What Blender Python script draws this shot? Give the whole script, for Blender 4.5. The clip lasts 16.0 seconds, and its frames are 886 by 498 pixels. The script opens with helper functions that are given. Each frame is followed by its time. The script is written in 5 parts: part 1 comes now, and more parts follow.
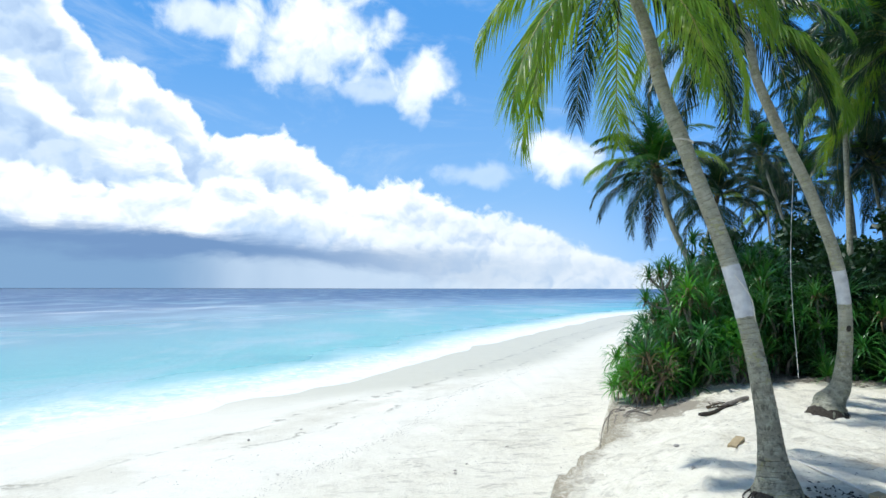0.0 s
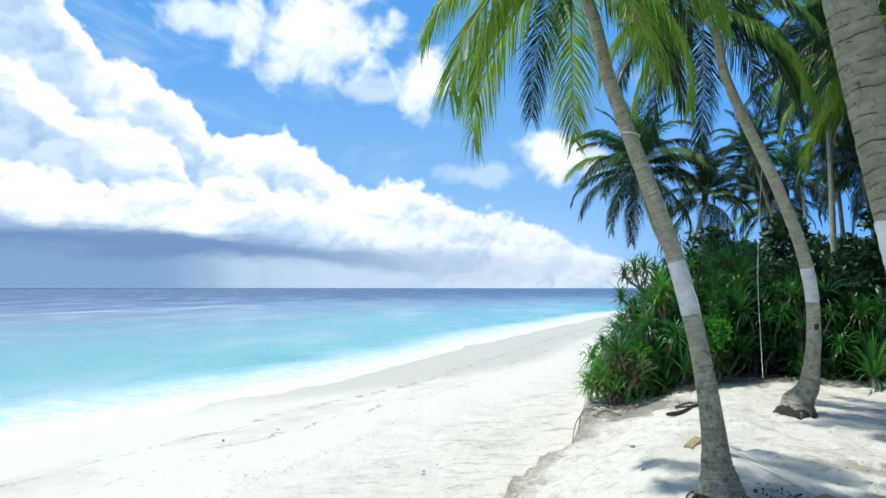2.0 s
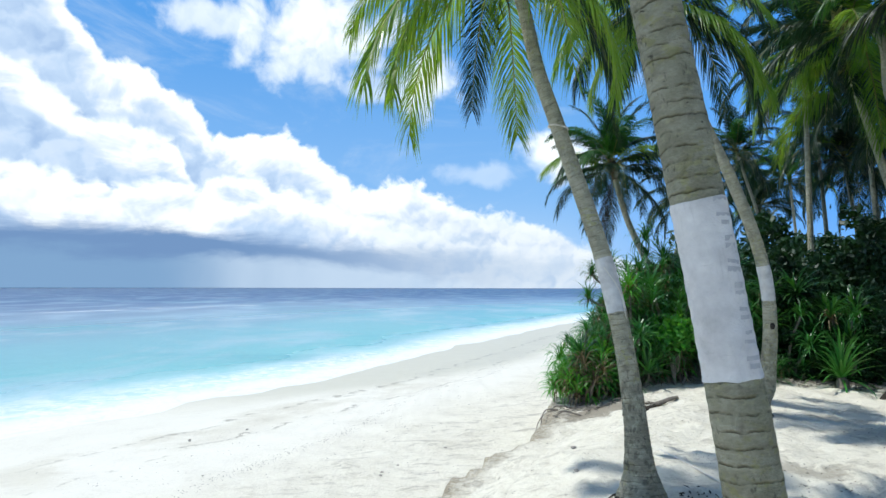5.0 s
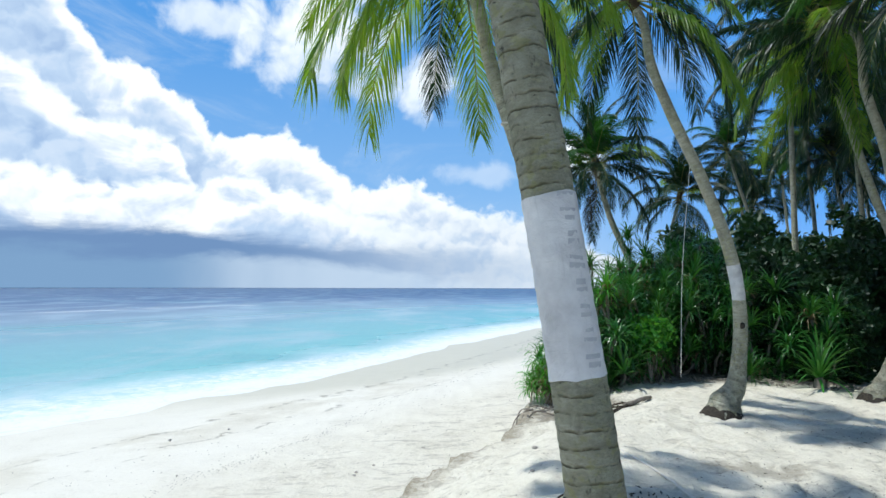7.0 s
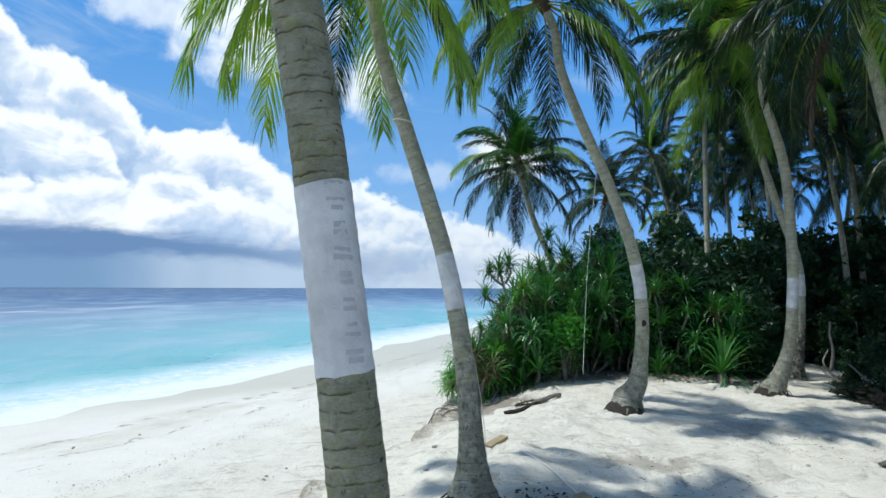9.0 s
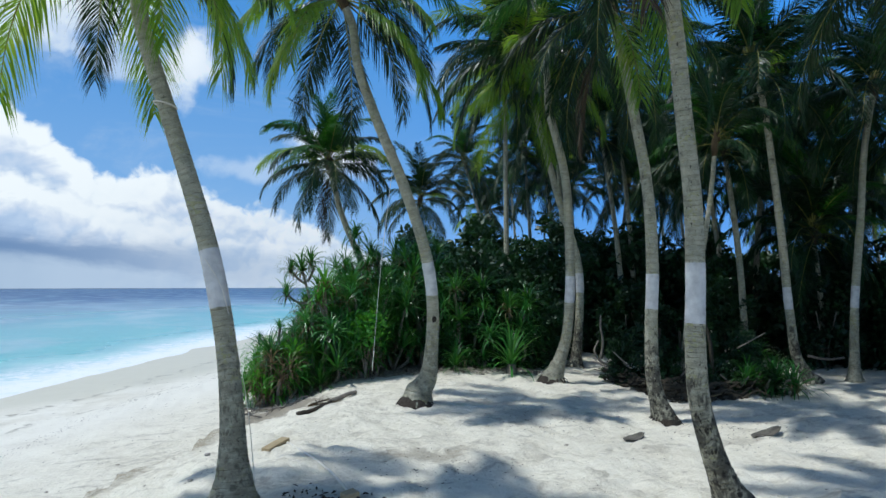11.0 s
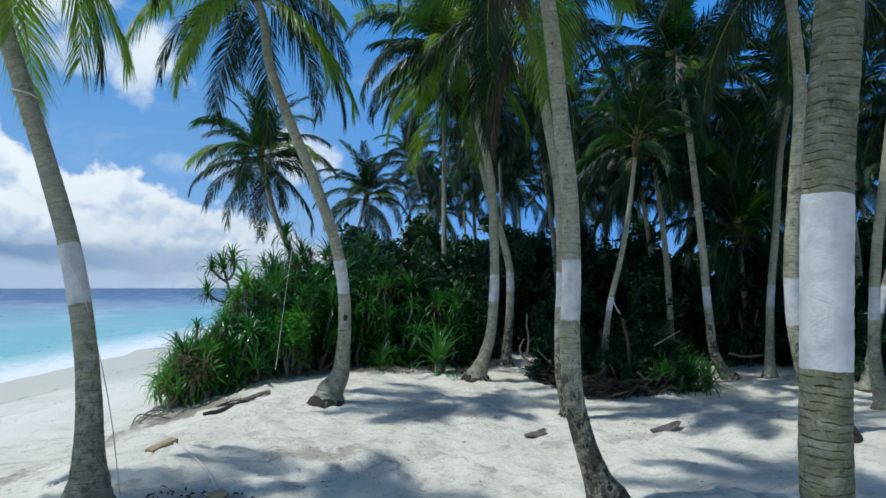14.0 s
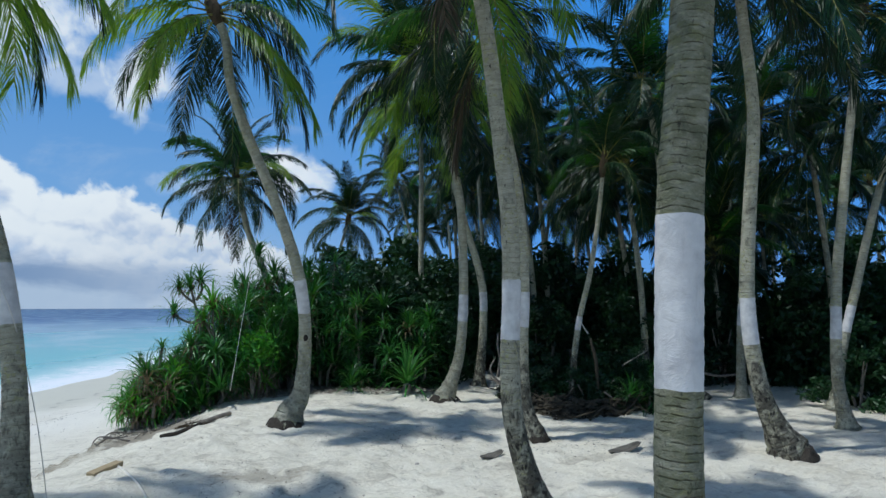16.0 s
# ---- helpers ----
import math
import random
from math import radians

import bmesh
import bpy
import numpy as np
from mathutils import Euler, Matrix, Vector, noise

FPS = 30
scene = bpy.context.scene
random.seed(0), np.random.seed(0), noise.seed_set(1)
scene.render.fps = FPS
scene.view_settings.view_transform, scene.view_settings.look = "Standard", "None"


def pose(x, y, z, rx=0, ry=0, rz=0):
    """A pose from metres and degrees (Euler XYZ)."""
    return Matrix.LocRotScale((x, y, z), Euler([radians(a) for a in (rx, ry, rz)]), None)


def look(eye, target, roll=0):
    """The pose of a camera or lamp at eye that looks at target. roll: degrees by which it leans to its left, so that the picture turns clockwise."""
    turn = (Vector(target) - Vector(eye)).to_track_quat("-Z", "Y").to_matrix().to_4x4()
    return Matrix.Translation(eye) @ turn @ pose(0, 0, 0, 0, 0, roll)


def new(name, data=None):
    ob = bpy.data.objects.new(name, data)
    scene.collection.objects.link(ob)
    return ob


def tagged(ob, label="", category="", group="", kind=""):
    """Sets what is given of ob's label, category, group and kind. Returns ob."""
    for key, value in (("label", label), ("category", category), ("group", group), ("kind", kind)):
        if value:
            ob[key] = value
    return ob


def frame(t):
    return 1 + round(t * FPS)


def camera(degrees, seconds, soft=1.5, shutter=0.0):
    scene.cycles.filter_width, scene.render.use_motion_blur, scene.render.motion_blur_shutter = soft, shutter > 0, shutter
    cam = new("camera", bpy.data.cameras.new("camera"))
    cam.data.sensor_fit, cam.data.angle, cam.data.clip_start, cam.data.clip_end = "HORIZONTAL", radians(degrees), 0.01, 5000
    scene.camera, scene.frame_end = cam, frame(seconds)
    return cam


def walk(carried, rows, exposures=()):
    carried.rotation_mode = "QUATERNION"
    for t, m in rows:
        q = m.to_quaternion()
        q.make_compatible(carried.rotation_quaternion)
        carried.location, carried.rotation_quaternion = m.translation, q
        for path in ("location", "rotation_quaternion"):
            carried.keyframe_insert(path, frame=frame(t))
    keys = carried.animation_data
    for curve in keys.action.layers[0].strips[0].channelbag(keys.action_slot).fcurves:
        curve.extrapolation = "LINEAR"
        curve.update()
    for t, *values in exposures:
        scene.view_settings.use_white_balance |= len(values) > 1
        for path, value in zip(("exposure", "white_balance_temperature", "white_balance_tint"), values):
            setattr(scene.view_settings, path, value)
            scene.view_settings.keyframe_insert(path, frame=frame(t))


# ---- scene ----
# ---- camera and walk ----
cam = camera(71.6, 16.0, soft=1.5)
PATH = [
    (0.0, 0.361, -0.078, 2.878, 0.04, 3.61, -0.07),
    (0.5, 0.608, -0.014, 2.873, 0.05, 3.60, -0.04),
    (1.0, 0.841, 0.048, 2.869, 0.11, 3.58, -0.01),
    (1.5, 1.054, 0.102, 2.862, 0.14, 3.57, 0.01),
    (2.0, 1.264, 0.143, 2.846, 0.19, 3.57, 0.01),
    (2.5, 1.462, 0.182, 2.832, 0.18, 3.58, -0.02),
    (3.0, 1.641, 0.225, 2.824, 0.17, 3.59, -0.05),
    (3.5, 1.826, 0.274, 2.814, 0.14, 3.59, -0.07),
    (4.0, 2.017, 0.318, 2.810, 0.23, 3.58, -0.09),
    (6.5, 2.932, 0.448, 2.785, 0.33, 3.57, -0.08),
    (7.0, 3.098, 0.455, 2.786, 0.36, 3.57, -0.08),
    (7.5, 3.275, 0.482, 2.783, 0.36, 3.58, -0.09),
    (8.0, 3.468, 0.511, 2.775, 0.40, 3.59, -0.12),
    (8.5, 3.658, 0.531, 2.768, -0.65, 3.59, -0.15),
    (9.0, 3.847, 0.535, 2.757, -4.93, 3.59, -0.10),
    (9.5, 4.029, 0.539, 2.745, -10.09, 3.56, -0.03),
    (10.0, 4.207, 0.560, 2.734, -16.91, 3.53, 0.09),
    (10.2, 4.287, 0.553, 2.731, -18.91, 3.50, 0.14),
    (10.7, 4.474, 0.503, 2.726, -20.51, 3.50, 0.15),
    (11.4, 4.738, 0.431, 2.717, -21.50, 3.50, 0.15),
    (12.3, 5.075, 0.340, 2.706, -22.72, 3.49, 0.17),
    (12.5, 5.174, 0.280, 2.703, -23.16, 3.49, 0.14),
    (13.0, 5.361, 0.196, 2.688, -23.58, 3.52, 0.13),
    (13.5, 5.540, 0.123, 2.675, -23.97, 3.53, 0.11),
    (14.0, 5.719, 0.038, 2.667, -24.22, 3.54, 0.08),
    (14.5, 5.890, -0.069, 2.664, -24.43, 3.54, 0.07),
    (15.0, 6.058, -0.148, 2.661, -24.59, 3.53, 0.09),
    (15.5, 6.250, -0.220, 2.664, -24.70, 4.27, 0.14),
    (16.0, 6.406, -0.291, 2.668, -24.78, 5.37, 0.19),
]
EXPOSURES = [(t, stops, kelvin, 6.0) for t, stops, kelvin in ((0.0, -0.0, 6150.0), (4.0, -0.03, 6150.0), (6.5, -0.1, 6150.0), (8.0, -0.15, 6100.0), (9.0, -0.2, 6000.0),
                                                              (10.2, -0.31, 5950.0), (12.3, -0.38, 5880.0), (14.5, -0.46, 5850.0), (16.0, -0.55, 5820.0))]
walk(cam, [(t, pose(x, y, z, 90 + pitch, lean, yaw)) for t, x, y, z, yaw, pitch, lean in PATH], EXPOSURES)

# ---- sky and sun ----
SUN_EL = 63.0
SUN_FROM = Vector((-0.985, 0.17, 0)).normalized() * math.cos(radians(SUN_EL)) + Vector((0, 0, math.sin(radians(SUN_EL))))
world = bpy.data.worlds.new("sky")
scene.world = world
world.use_nodes = True
wn = world.node_tree
sky = wn.nodes.new("ShaderNodeTexSky")
sky.sky_type = 'NISHITA'
sky.sun_disc = False
sky.sun_elevation = radians(SUN_EL)
sky.sun_rotation = math.atan2(SUN_FROM.x, SUN_FROM.y)
sky.altitude = 3000.0
sky.air_density, sky.dust_density, sky.ozone_density = 1.0, 0.0, 0.8
wn.links.new(sky.outputs[0], wn.nodes["Background"].inputs[0])
wn.nodes["Background"].inputs[1].default_value = 0.205
sun = new("sun", bpy.data.lights.new("sun", 'SUN'))
sun.data.energy, sun.data.angle, sun.data.color = 4.05, radians(1.5), (1.0, 0.96, 0.9)
sun.matrix_world = look(SUN_FROM * 100, (0, 0, 0))


# ---- materials ----
class Nodes:
    """Short hand for building a node material."""

    def __init__(self, name):
        self.mat = bpy.data.materials.new(name)
        self.mat.use_nodes = True
        self.tree = self.mat.node_tree
        self.tree.nodes.clear()
        self.out = self.tree.nodes.new("ShaderNodeOutputMaterial")

    def add(self, kind, **values):
        n = self.tree.nodes.new("ShaderNode" + kind)
        for key, v in values.items():
            if key == "op":
                n.operation = v
            elif key == "blend":
                n.blend_type = v
            elif key == "dtype":
                n.data_type = v
            elif key == "feature":
                n.feature = v
            elif key == "attribute":
                n.attribute_name = v
        return n

    def feed(self, socket, v):
        if isinstance(v, bpy.types.NodeSocket):
            self.tree.links.new(v, socket)
        else:
            socket.default_value = v

    def math(self, op, a, b=0.0, clamp=False):
        n = self.add("Math", op=op)
        n.use_clamp = clamp
        self.feed(n.inputs[0], a)
        self.feed(n.inputs[1], b)
        return n.outputs[0]

    def noise(self, vec, scale, detail=4.0, rough=0.55, distort=0.0):
        n = self.add("TexNoise")
        if vec is not None:
            self.feed(n.inputs["Vector"], vec)
        self.feed(n.inputs["Scale"], scale)
        self.feed(n.inputs["Detail"], detail)
        self.feed(n.inputs["Roughness"], rough)
        self.feed(n.inputs["Distortion"], distort)
        return n.outputs["Fac"]

    def ramp(self, fac, stops, interp='LINEAR'):
        n = self.add("ValToRGB")
        n.color_ramp.interpolation = interp
        el = n.color_ramp.elements
        while len(el) < len(stops):
            el.new(0.5)
        for e, (p, c) in zip(el, stops):
            e.position = p
            e.color = (c, c, c, 1) if isinstance(c, (int, float)) else (*c, 1)
        self.feed(n.inputs[0], fac)
        return n.outputs[0]

    def mix(self, fac, a, b, blend='MIX'):
        n = self.add("MixRGB", blend=blend)
        for s, v in zip(n.inputs, (fac, a, b)):
            self.feed(s, (*v, 1) if isinstance(v, tuple) and len(v) == 3 else v)
        return n.outputs[0]

    def remap(self, v, a, b, c=0.0, d=1.0, smooth=True):
        n = self.add("MapRange")
        n.interpolation_type = 'SMOOTHSTEP' if smooth else 'LINEAR'
        for s, w in zip(n.inputs, (v, a, b, c, d)):
            self.feed(s, w)
        return n.outputs[0]

    def scaled(self, vec, x, y, z):
        n = self.add("Mapping")
        self.feed(n.inputs["Vector"], vec)
        n.inputs["Scale"].default_value = (x, y, z)
        return n.outputs[0]

    def bump(self, height, strength, distance):
        n = self.add("Bump")
        self.feed(n.inputs["Height"], height)
        n.inputs["Strength"].default_value = strength
        n.inputs["Distance"].default_value = distance
        return n.outputs[0]

    def surface(self, colour, rough, normal=None, spec=0.3, leaf=0.0, leaf_colour=None):
        p = self.add("BsdfPrincipled")
        self.feed(p.inputs["Base Color"], (*colour, 1) if isinstance(colour, tuple) else colour)
        self.feed(p.inputs["Roughness"], rough)
        self.feed(p.inputs["Specular IOR Level"], spec)
        if normal is not None:
            self.feed(p.inputs["Normal"], normal)
        end = p.outputs[0]
        if leaf:
            t = self.add("BsdfTranslucent")
            self.feed(t.inputs[0], leaf_colour)
            m = self.add("MixShader")
            self.feed(m.inputs[0], leaf)
            self.feed(m.inputs[1], end)
            self.feed(m.inputs[2], t.outputs[0])
            end = m.outputs[0]
        self.tree.links.new(end, self.out.inputs[0])
        return self.mat

    def coords(self, which="Object"):
        return self.add("TexCoord").outputs[which]

    def random(self):
        return self.add("ObjectInfo").outputs["Random"]


def sand_material():
    n = Nodes("coral_sand")
    c = n.coords()
    off = n.add("Attribute", attribute="shore").outputs["Fac"]
    grain = n.noise(c, 260.0, 3)
    lumps = n.noise(c, 9.0, 6, 0.65)
    broad = n.noise(c, 0.7, 5, 0.6)
    prints = n.noise(c, 3.2, 4, 0.6, 0.4)
    col = n.ramp(n.math('ADD', n.math('MULTIPLY', lumps, 0.5), n.math('MULTIPLY', broad, 0.5)),
                 [(0.3, (0.53, 0.485, 0.375)), (0.46, (0.715, 0.67, 0.55)), (0.7, (0.80, 0.76, 0.635))])
    col = n.mix(n.math('MULTIPLY', n.remap(grain, 0.5, 0.7), 0.22), col, (0.42, 0.39, 0.35))
    litter = n.math('MULTIPLY', n.remap(n.noise(c, 34.0, 2, 0.5), 0.63, 0.70), n.remap(n.noise(c, 1.6, 3), 0.48, 0.66))
    col = n.mix(n.math('MULTIPLY', litter, 0.75), col, (0.17, 0.14, 0.11))
    edge = n.math('ADD', off, n.math('MULTIPLY', n.noise(c, 0.25, 4), 2.4))
    spot = n.add("SeparateXYZ")
    n.feed(spot.inputs[0], c)
    # the swash has just drained from the nearer beach; farther on the sand is soaked
    soaked = n.remap(spot.outputs[1], 26.0, 36.0, 0.25, 1.0)
    reachw = n.remap(spot.outputs[1], 30.0, 46.0, 0.0, 6.0)
    wet = n.math('MULTIPLY', n.math('SUBTRACT', 1.0, n.remap(n.math('SUBTRACT', edge, reachw), 3.6, 8.2)), soaked)
    col = n.mix(n.math('MULTIPLY', wet, 0.72), col, (0.56, 0.525, 0.395))
    belt = n.math('MULTIPLY', n.remap(edge, 6.0, 7.5), n.remap(edge, 12.0, 9.0))
    belt = n.math('MULTIPLY', belt, n.remap(n.noise(c, 0.3, 5, 0.65), 0.4, 0.6))
    col = n.mix(n.math('MULTIPLY', belt, 0.3), col, (0.52, 0.48, 0.38))
    # grey-brown dirt and leaf dust trodden into the dune, and a thin scalloped weed line on the beach
    soil = n.math('MULTIPLY', n.remap(n.noise(n.scaled(c, 0.8, 1.5, 1.0), 1.3, 9, 0.74, 0.9), 0.5, 0.66), n.remap(off, 13.0, 16.0))
    col = n.mix(n.math('MULTIPLY', soil, 0.58), col, (0.30, 0.265, 0.21))
    clean = n.math('MULTIPLY', n.remap(off, 15.0, 11.0), n.math('SUBTRACT', 1.0, n.math('MAXIMUM', wet, belt)))
    col = n.mix(n.math('MULTIPLY', clean, 0.5), col, (0.80, 0.77, 0.675))
    # very dark brown ground from the thicket's front edge inwards
    thicket_floor = n.math('ADD', spot.outputs[1], n.math('MULTIPLY', n.math('SUBTRACT', n.noise(c, 1.4, 5, 0.65), 0.5), 2.2))
    thicket_floor = n.math('MULTIPLY', n.remap(thicket_floor, 18.1, 19.2), n.math('MULTIPLY', n.remap(spot.outputs[0], 15.8, 14.8), n.remap(n.math('SUBTRACT', spot.outputs[0], n.math('MULTIPLY', spot.outputs[1], 0.4)), -0.75, 0.1)))
    col = n.mix(n.math('MULTIPLY', thicket_floor, 0.85), col, (0.075, 0.06, 0.042))
    # patches of dirt and leaf dust: on the bank below the thicket, and on the trodden sand
    for cx, cy, wx, wy, much in ((6.3, 16.6, 1.7, 1.1, 0.9), (8.0, 10.3, 0.95, 0.5, 0.6), (5.9, 8.6, 1.0, 0.5, 0.5), (11.5, 12.9, 1.6, 0.6, 0.35)):
        dx, dy = (n.math('DIVIDE', n.math('SUBTRACT', spot.outputs[k], at), wide) for k, at, wide in ((0, cx, wx), (1, cy, wy)))
        ring = n.math('SQRT', n.math('ADD', n.math('MULTIPLY', dx, dx), n.math('MULTIPLY', dy, dy)))
        dirt = n.remap(n.math('ADD', ring, n.math('MULTIPLY', n.math('SUBTRACT', n.noise(c, 2.6, 8, 0.72, 0.6), 0.5), 2.6)), 1.1, 0.4)
        col = n.mix(n.math('MULTIPLY', dirt, much), col, (0.25, 0.22, 0.17))
    # the eroded bank shows coarser, dirtier sand
    facing = n.add("SeparateXYZ")
    n.feed(facing.inputs[0], n.add("NewGeometry").outputs["Normal"])
    bank = n.math('MULTIPLY', n.remap(facing.outputs[2], 0.93, 0.74), n.remap(n.noise(n.scaled(c, 1.0, 1.0, 2.5), 7.0, 7, 0.75, 0.5), 0.36, 0.62, 0.15, 1.0))
    col = n.mix(n.math('MULTIPLY', bank, 0.8), col, (0.33, 0.285, 0.21))
    # fibrous root-bound brown sand on the dune's broken edge, the lip's shadow painted in
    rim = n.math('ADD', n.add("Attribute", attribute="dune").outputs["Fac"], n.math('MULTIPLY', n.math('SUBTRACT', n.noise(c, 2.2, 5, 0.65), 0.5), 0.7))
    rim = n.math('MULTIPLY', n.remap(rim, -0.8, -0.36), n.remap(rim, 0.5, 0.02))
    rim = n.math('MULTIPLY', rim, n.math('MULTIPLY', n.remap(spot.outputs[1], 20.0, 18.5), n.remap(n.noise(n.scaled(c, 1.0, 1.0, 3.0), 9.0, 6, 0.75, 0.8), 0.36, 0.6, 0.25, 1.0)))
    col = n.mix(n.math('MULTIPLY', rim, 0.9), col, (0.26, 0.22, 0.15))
    scallop = n.math('ADD', off, n.math('MULTIPLY', n.noise(c, 0.55, 5, 0.62), 3.6))
    for at, thin in ((8.3, 0.13), (11.2, 0.07)):
        weed = n.math('SUBTRACT', 1.0, n.remap(n.math('ABSOLUTE', n.math('SUBTRACT', scallop, at)), thin * 0.4, thin * 2.2))
        weed = n.math('MULTIPLY', weed, n.remap(n.noise(c, 1.1, 4, 0.6), 0.45, 0.6))
        col = n.mix(n.math('MULTIPLY', weed, 0.7), col, (0.29, 0.26, 0.19))
    rough = n.math('SUBTRACT', 0.92, n.math('MULTIPLY', wet, 0.45))
    h = n.math('ADD', n.math('MULTIPLY', prints, 1.0), n.math('ADD', n.math('MULTIPLY', lumps, 0.5), n.math('MULTIPLY', grain, 0.05)))
    dry = n.math('SUBTRACT', 1.0, wet)
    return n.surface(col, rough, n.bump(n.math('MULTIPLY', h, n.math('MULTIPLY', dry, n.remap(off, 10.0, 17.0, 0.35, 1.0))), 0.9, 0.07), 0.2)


def water_material():
    n = Nodes("sea_water")
    c = n.coords()
    off = n.add("Attribute", attribute="offshore").outputs["Fac"]
    streak = n.noise(n.scaled(c, 0.05, 0.012, 1.0), 1.0, 5, 0.6, 0.3)
    warp = n.math('MULTIPLY', off, n.math('ADD', 0.55, n.math('MULTIPLY', streak, 0.9)))
    lg = n.math('DIVIDE', n.math('LOGARITHM', n.math('MAXIMUM', warp, 1.0), 10.0), 3.3)
    col = n.ramp(lg, [(0.0, (0.52, 0.66, 0.59)), (0.16, (0.26, 0.57, 0.52)), (0.32, (0.135, 0.46, 0.465)), (0.48, (0.13, 0.385, 0.44)),
                      (0.57, (0.12, 0.25, 0.36)), (0.66, (0.075, 0.145, 0.27)), (0.8, (0.03, 0.08, 0.20)), (1.0, (0.014, 0.06, 0.17))])
    # pale streaks, with the clouds' sheen on the water painted into the colour
    pale = n.remap(n.noise(n.scaled(c, 0.07, 0.035, 1.0), 1.0, 7, 0.62, 0.6), 0.42, 0.68)
    col = n.mix(n.math('MULTIPLY', pale, 0.58), col, (0.36, 0.50, 0.57))
    deepen = n.remap(n.noise(n.scaled(c, 0.018, 0.03, 1.0), 1.0, 5, 0.6, 0.8), 0.5, 0.62)
    col = n.mix(n.math('MULTIPLY', deepen, n.remap(off, 120.0, 40.0, 0.15, 0.5)), col, (0.06, 0.33, 0.37))
    lace = n.noise(c, 1.1, 6, 0.68, 0.8)
    reach = n.math('ADD', 4.5, n.math('MULTIPLY', n.noise(c, 0.09, 4, 0.6), 12.0))
    foam = n.math('SUBTRACT', 1.0, n.remap(n.math('DIVIDE', off, reach), 0.35, 1.1))
    foam = n.math('MULTIPLY', foam, n.remap(lace, 0.36, 0.62, 0.45, 1.0))
    roll = n.math('ABSOLUTE', n.math('SUBTRACT', off, n.math('ADD', 3.5, n.math('MULTIPLY', n.noise(c, 0.07, 3), 9.0))))
    crest = n.math('MULTIPLY', n.math('SUBTRACT', 1.0, n.remap(roll, 0.15, 1.0)), n.remap(n.noise(c, 0.11, 3), 0.58, 0.7))
    crest = n.math('MULTIPLY', crest, n.remap(lace, 0.35, 0.6, 0.3, 1.0))
    swash = n.math('MULTIPLY', n.math('SUBTRACT', 1.0, n.remap(off, 1.5, 7.5)), n.remap(lace, 0.3, 0.5, 0.7, 1.0))
    foam = n.math('MAXIMUM', n.math('MAXIMUM', foam, swash), crest)
    for line, half in ((118.0, 5.0), (250.0, 9.0)):
        reef = n.math('ABSOLUTE', n.math('SUBTRACT', off, n.math('ADD', line - 20.0, n.math('MULTIPLY', n.noise(c, 0.012, 3), 40.0))))
        reef = n.math('MULTIPLY', n.math('SUBTRACT', 1.0, n.remap(reef, half * 0.2, half)), n.remap(n.noise(n.scaled(c, 0.02, 0.05, 1.0), 1.0, 3), 0.46, 0.6))
        foam = n.math('MAXIMUM', foam, n.math('MULTIPLY', reef, 0.55))
    col = n.mix(foam, col, (0.82, 0.83, 0.82))
    wave = n.math('ADD', n.noise(n.scaled(c, 0.5, 0.22, 1.0), 1.0, 5, 0.6), n.math('MULTIPLY', n.noise(c, 2.6, 3), 0.3))
    rough = n.math('ADD', n.remap(off, 30.0, 260.0, 0.26, 0.48), n.math('MULTIPLY', foam, 0.5))
    return n.surface(col, rough, n.bump(wave, 0.35, 0.35), 0.13)


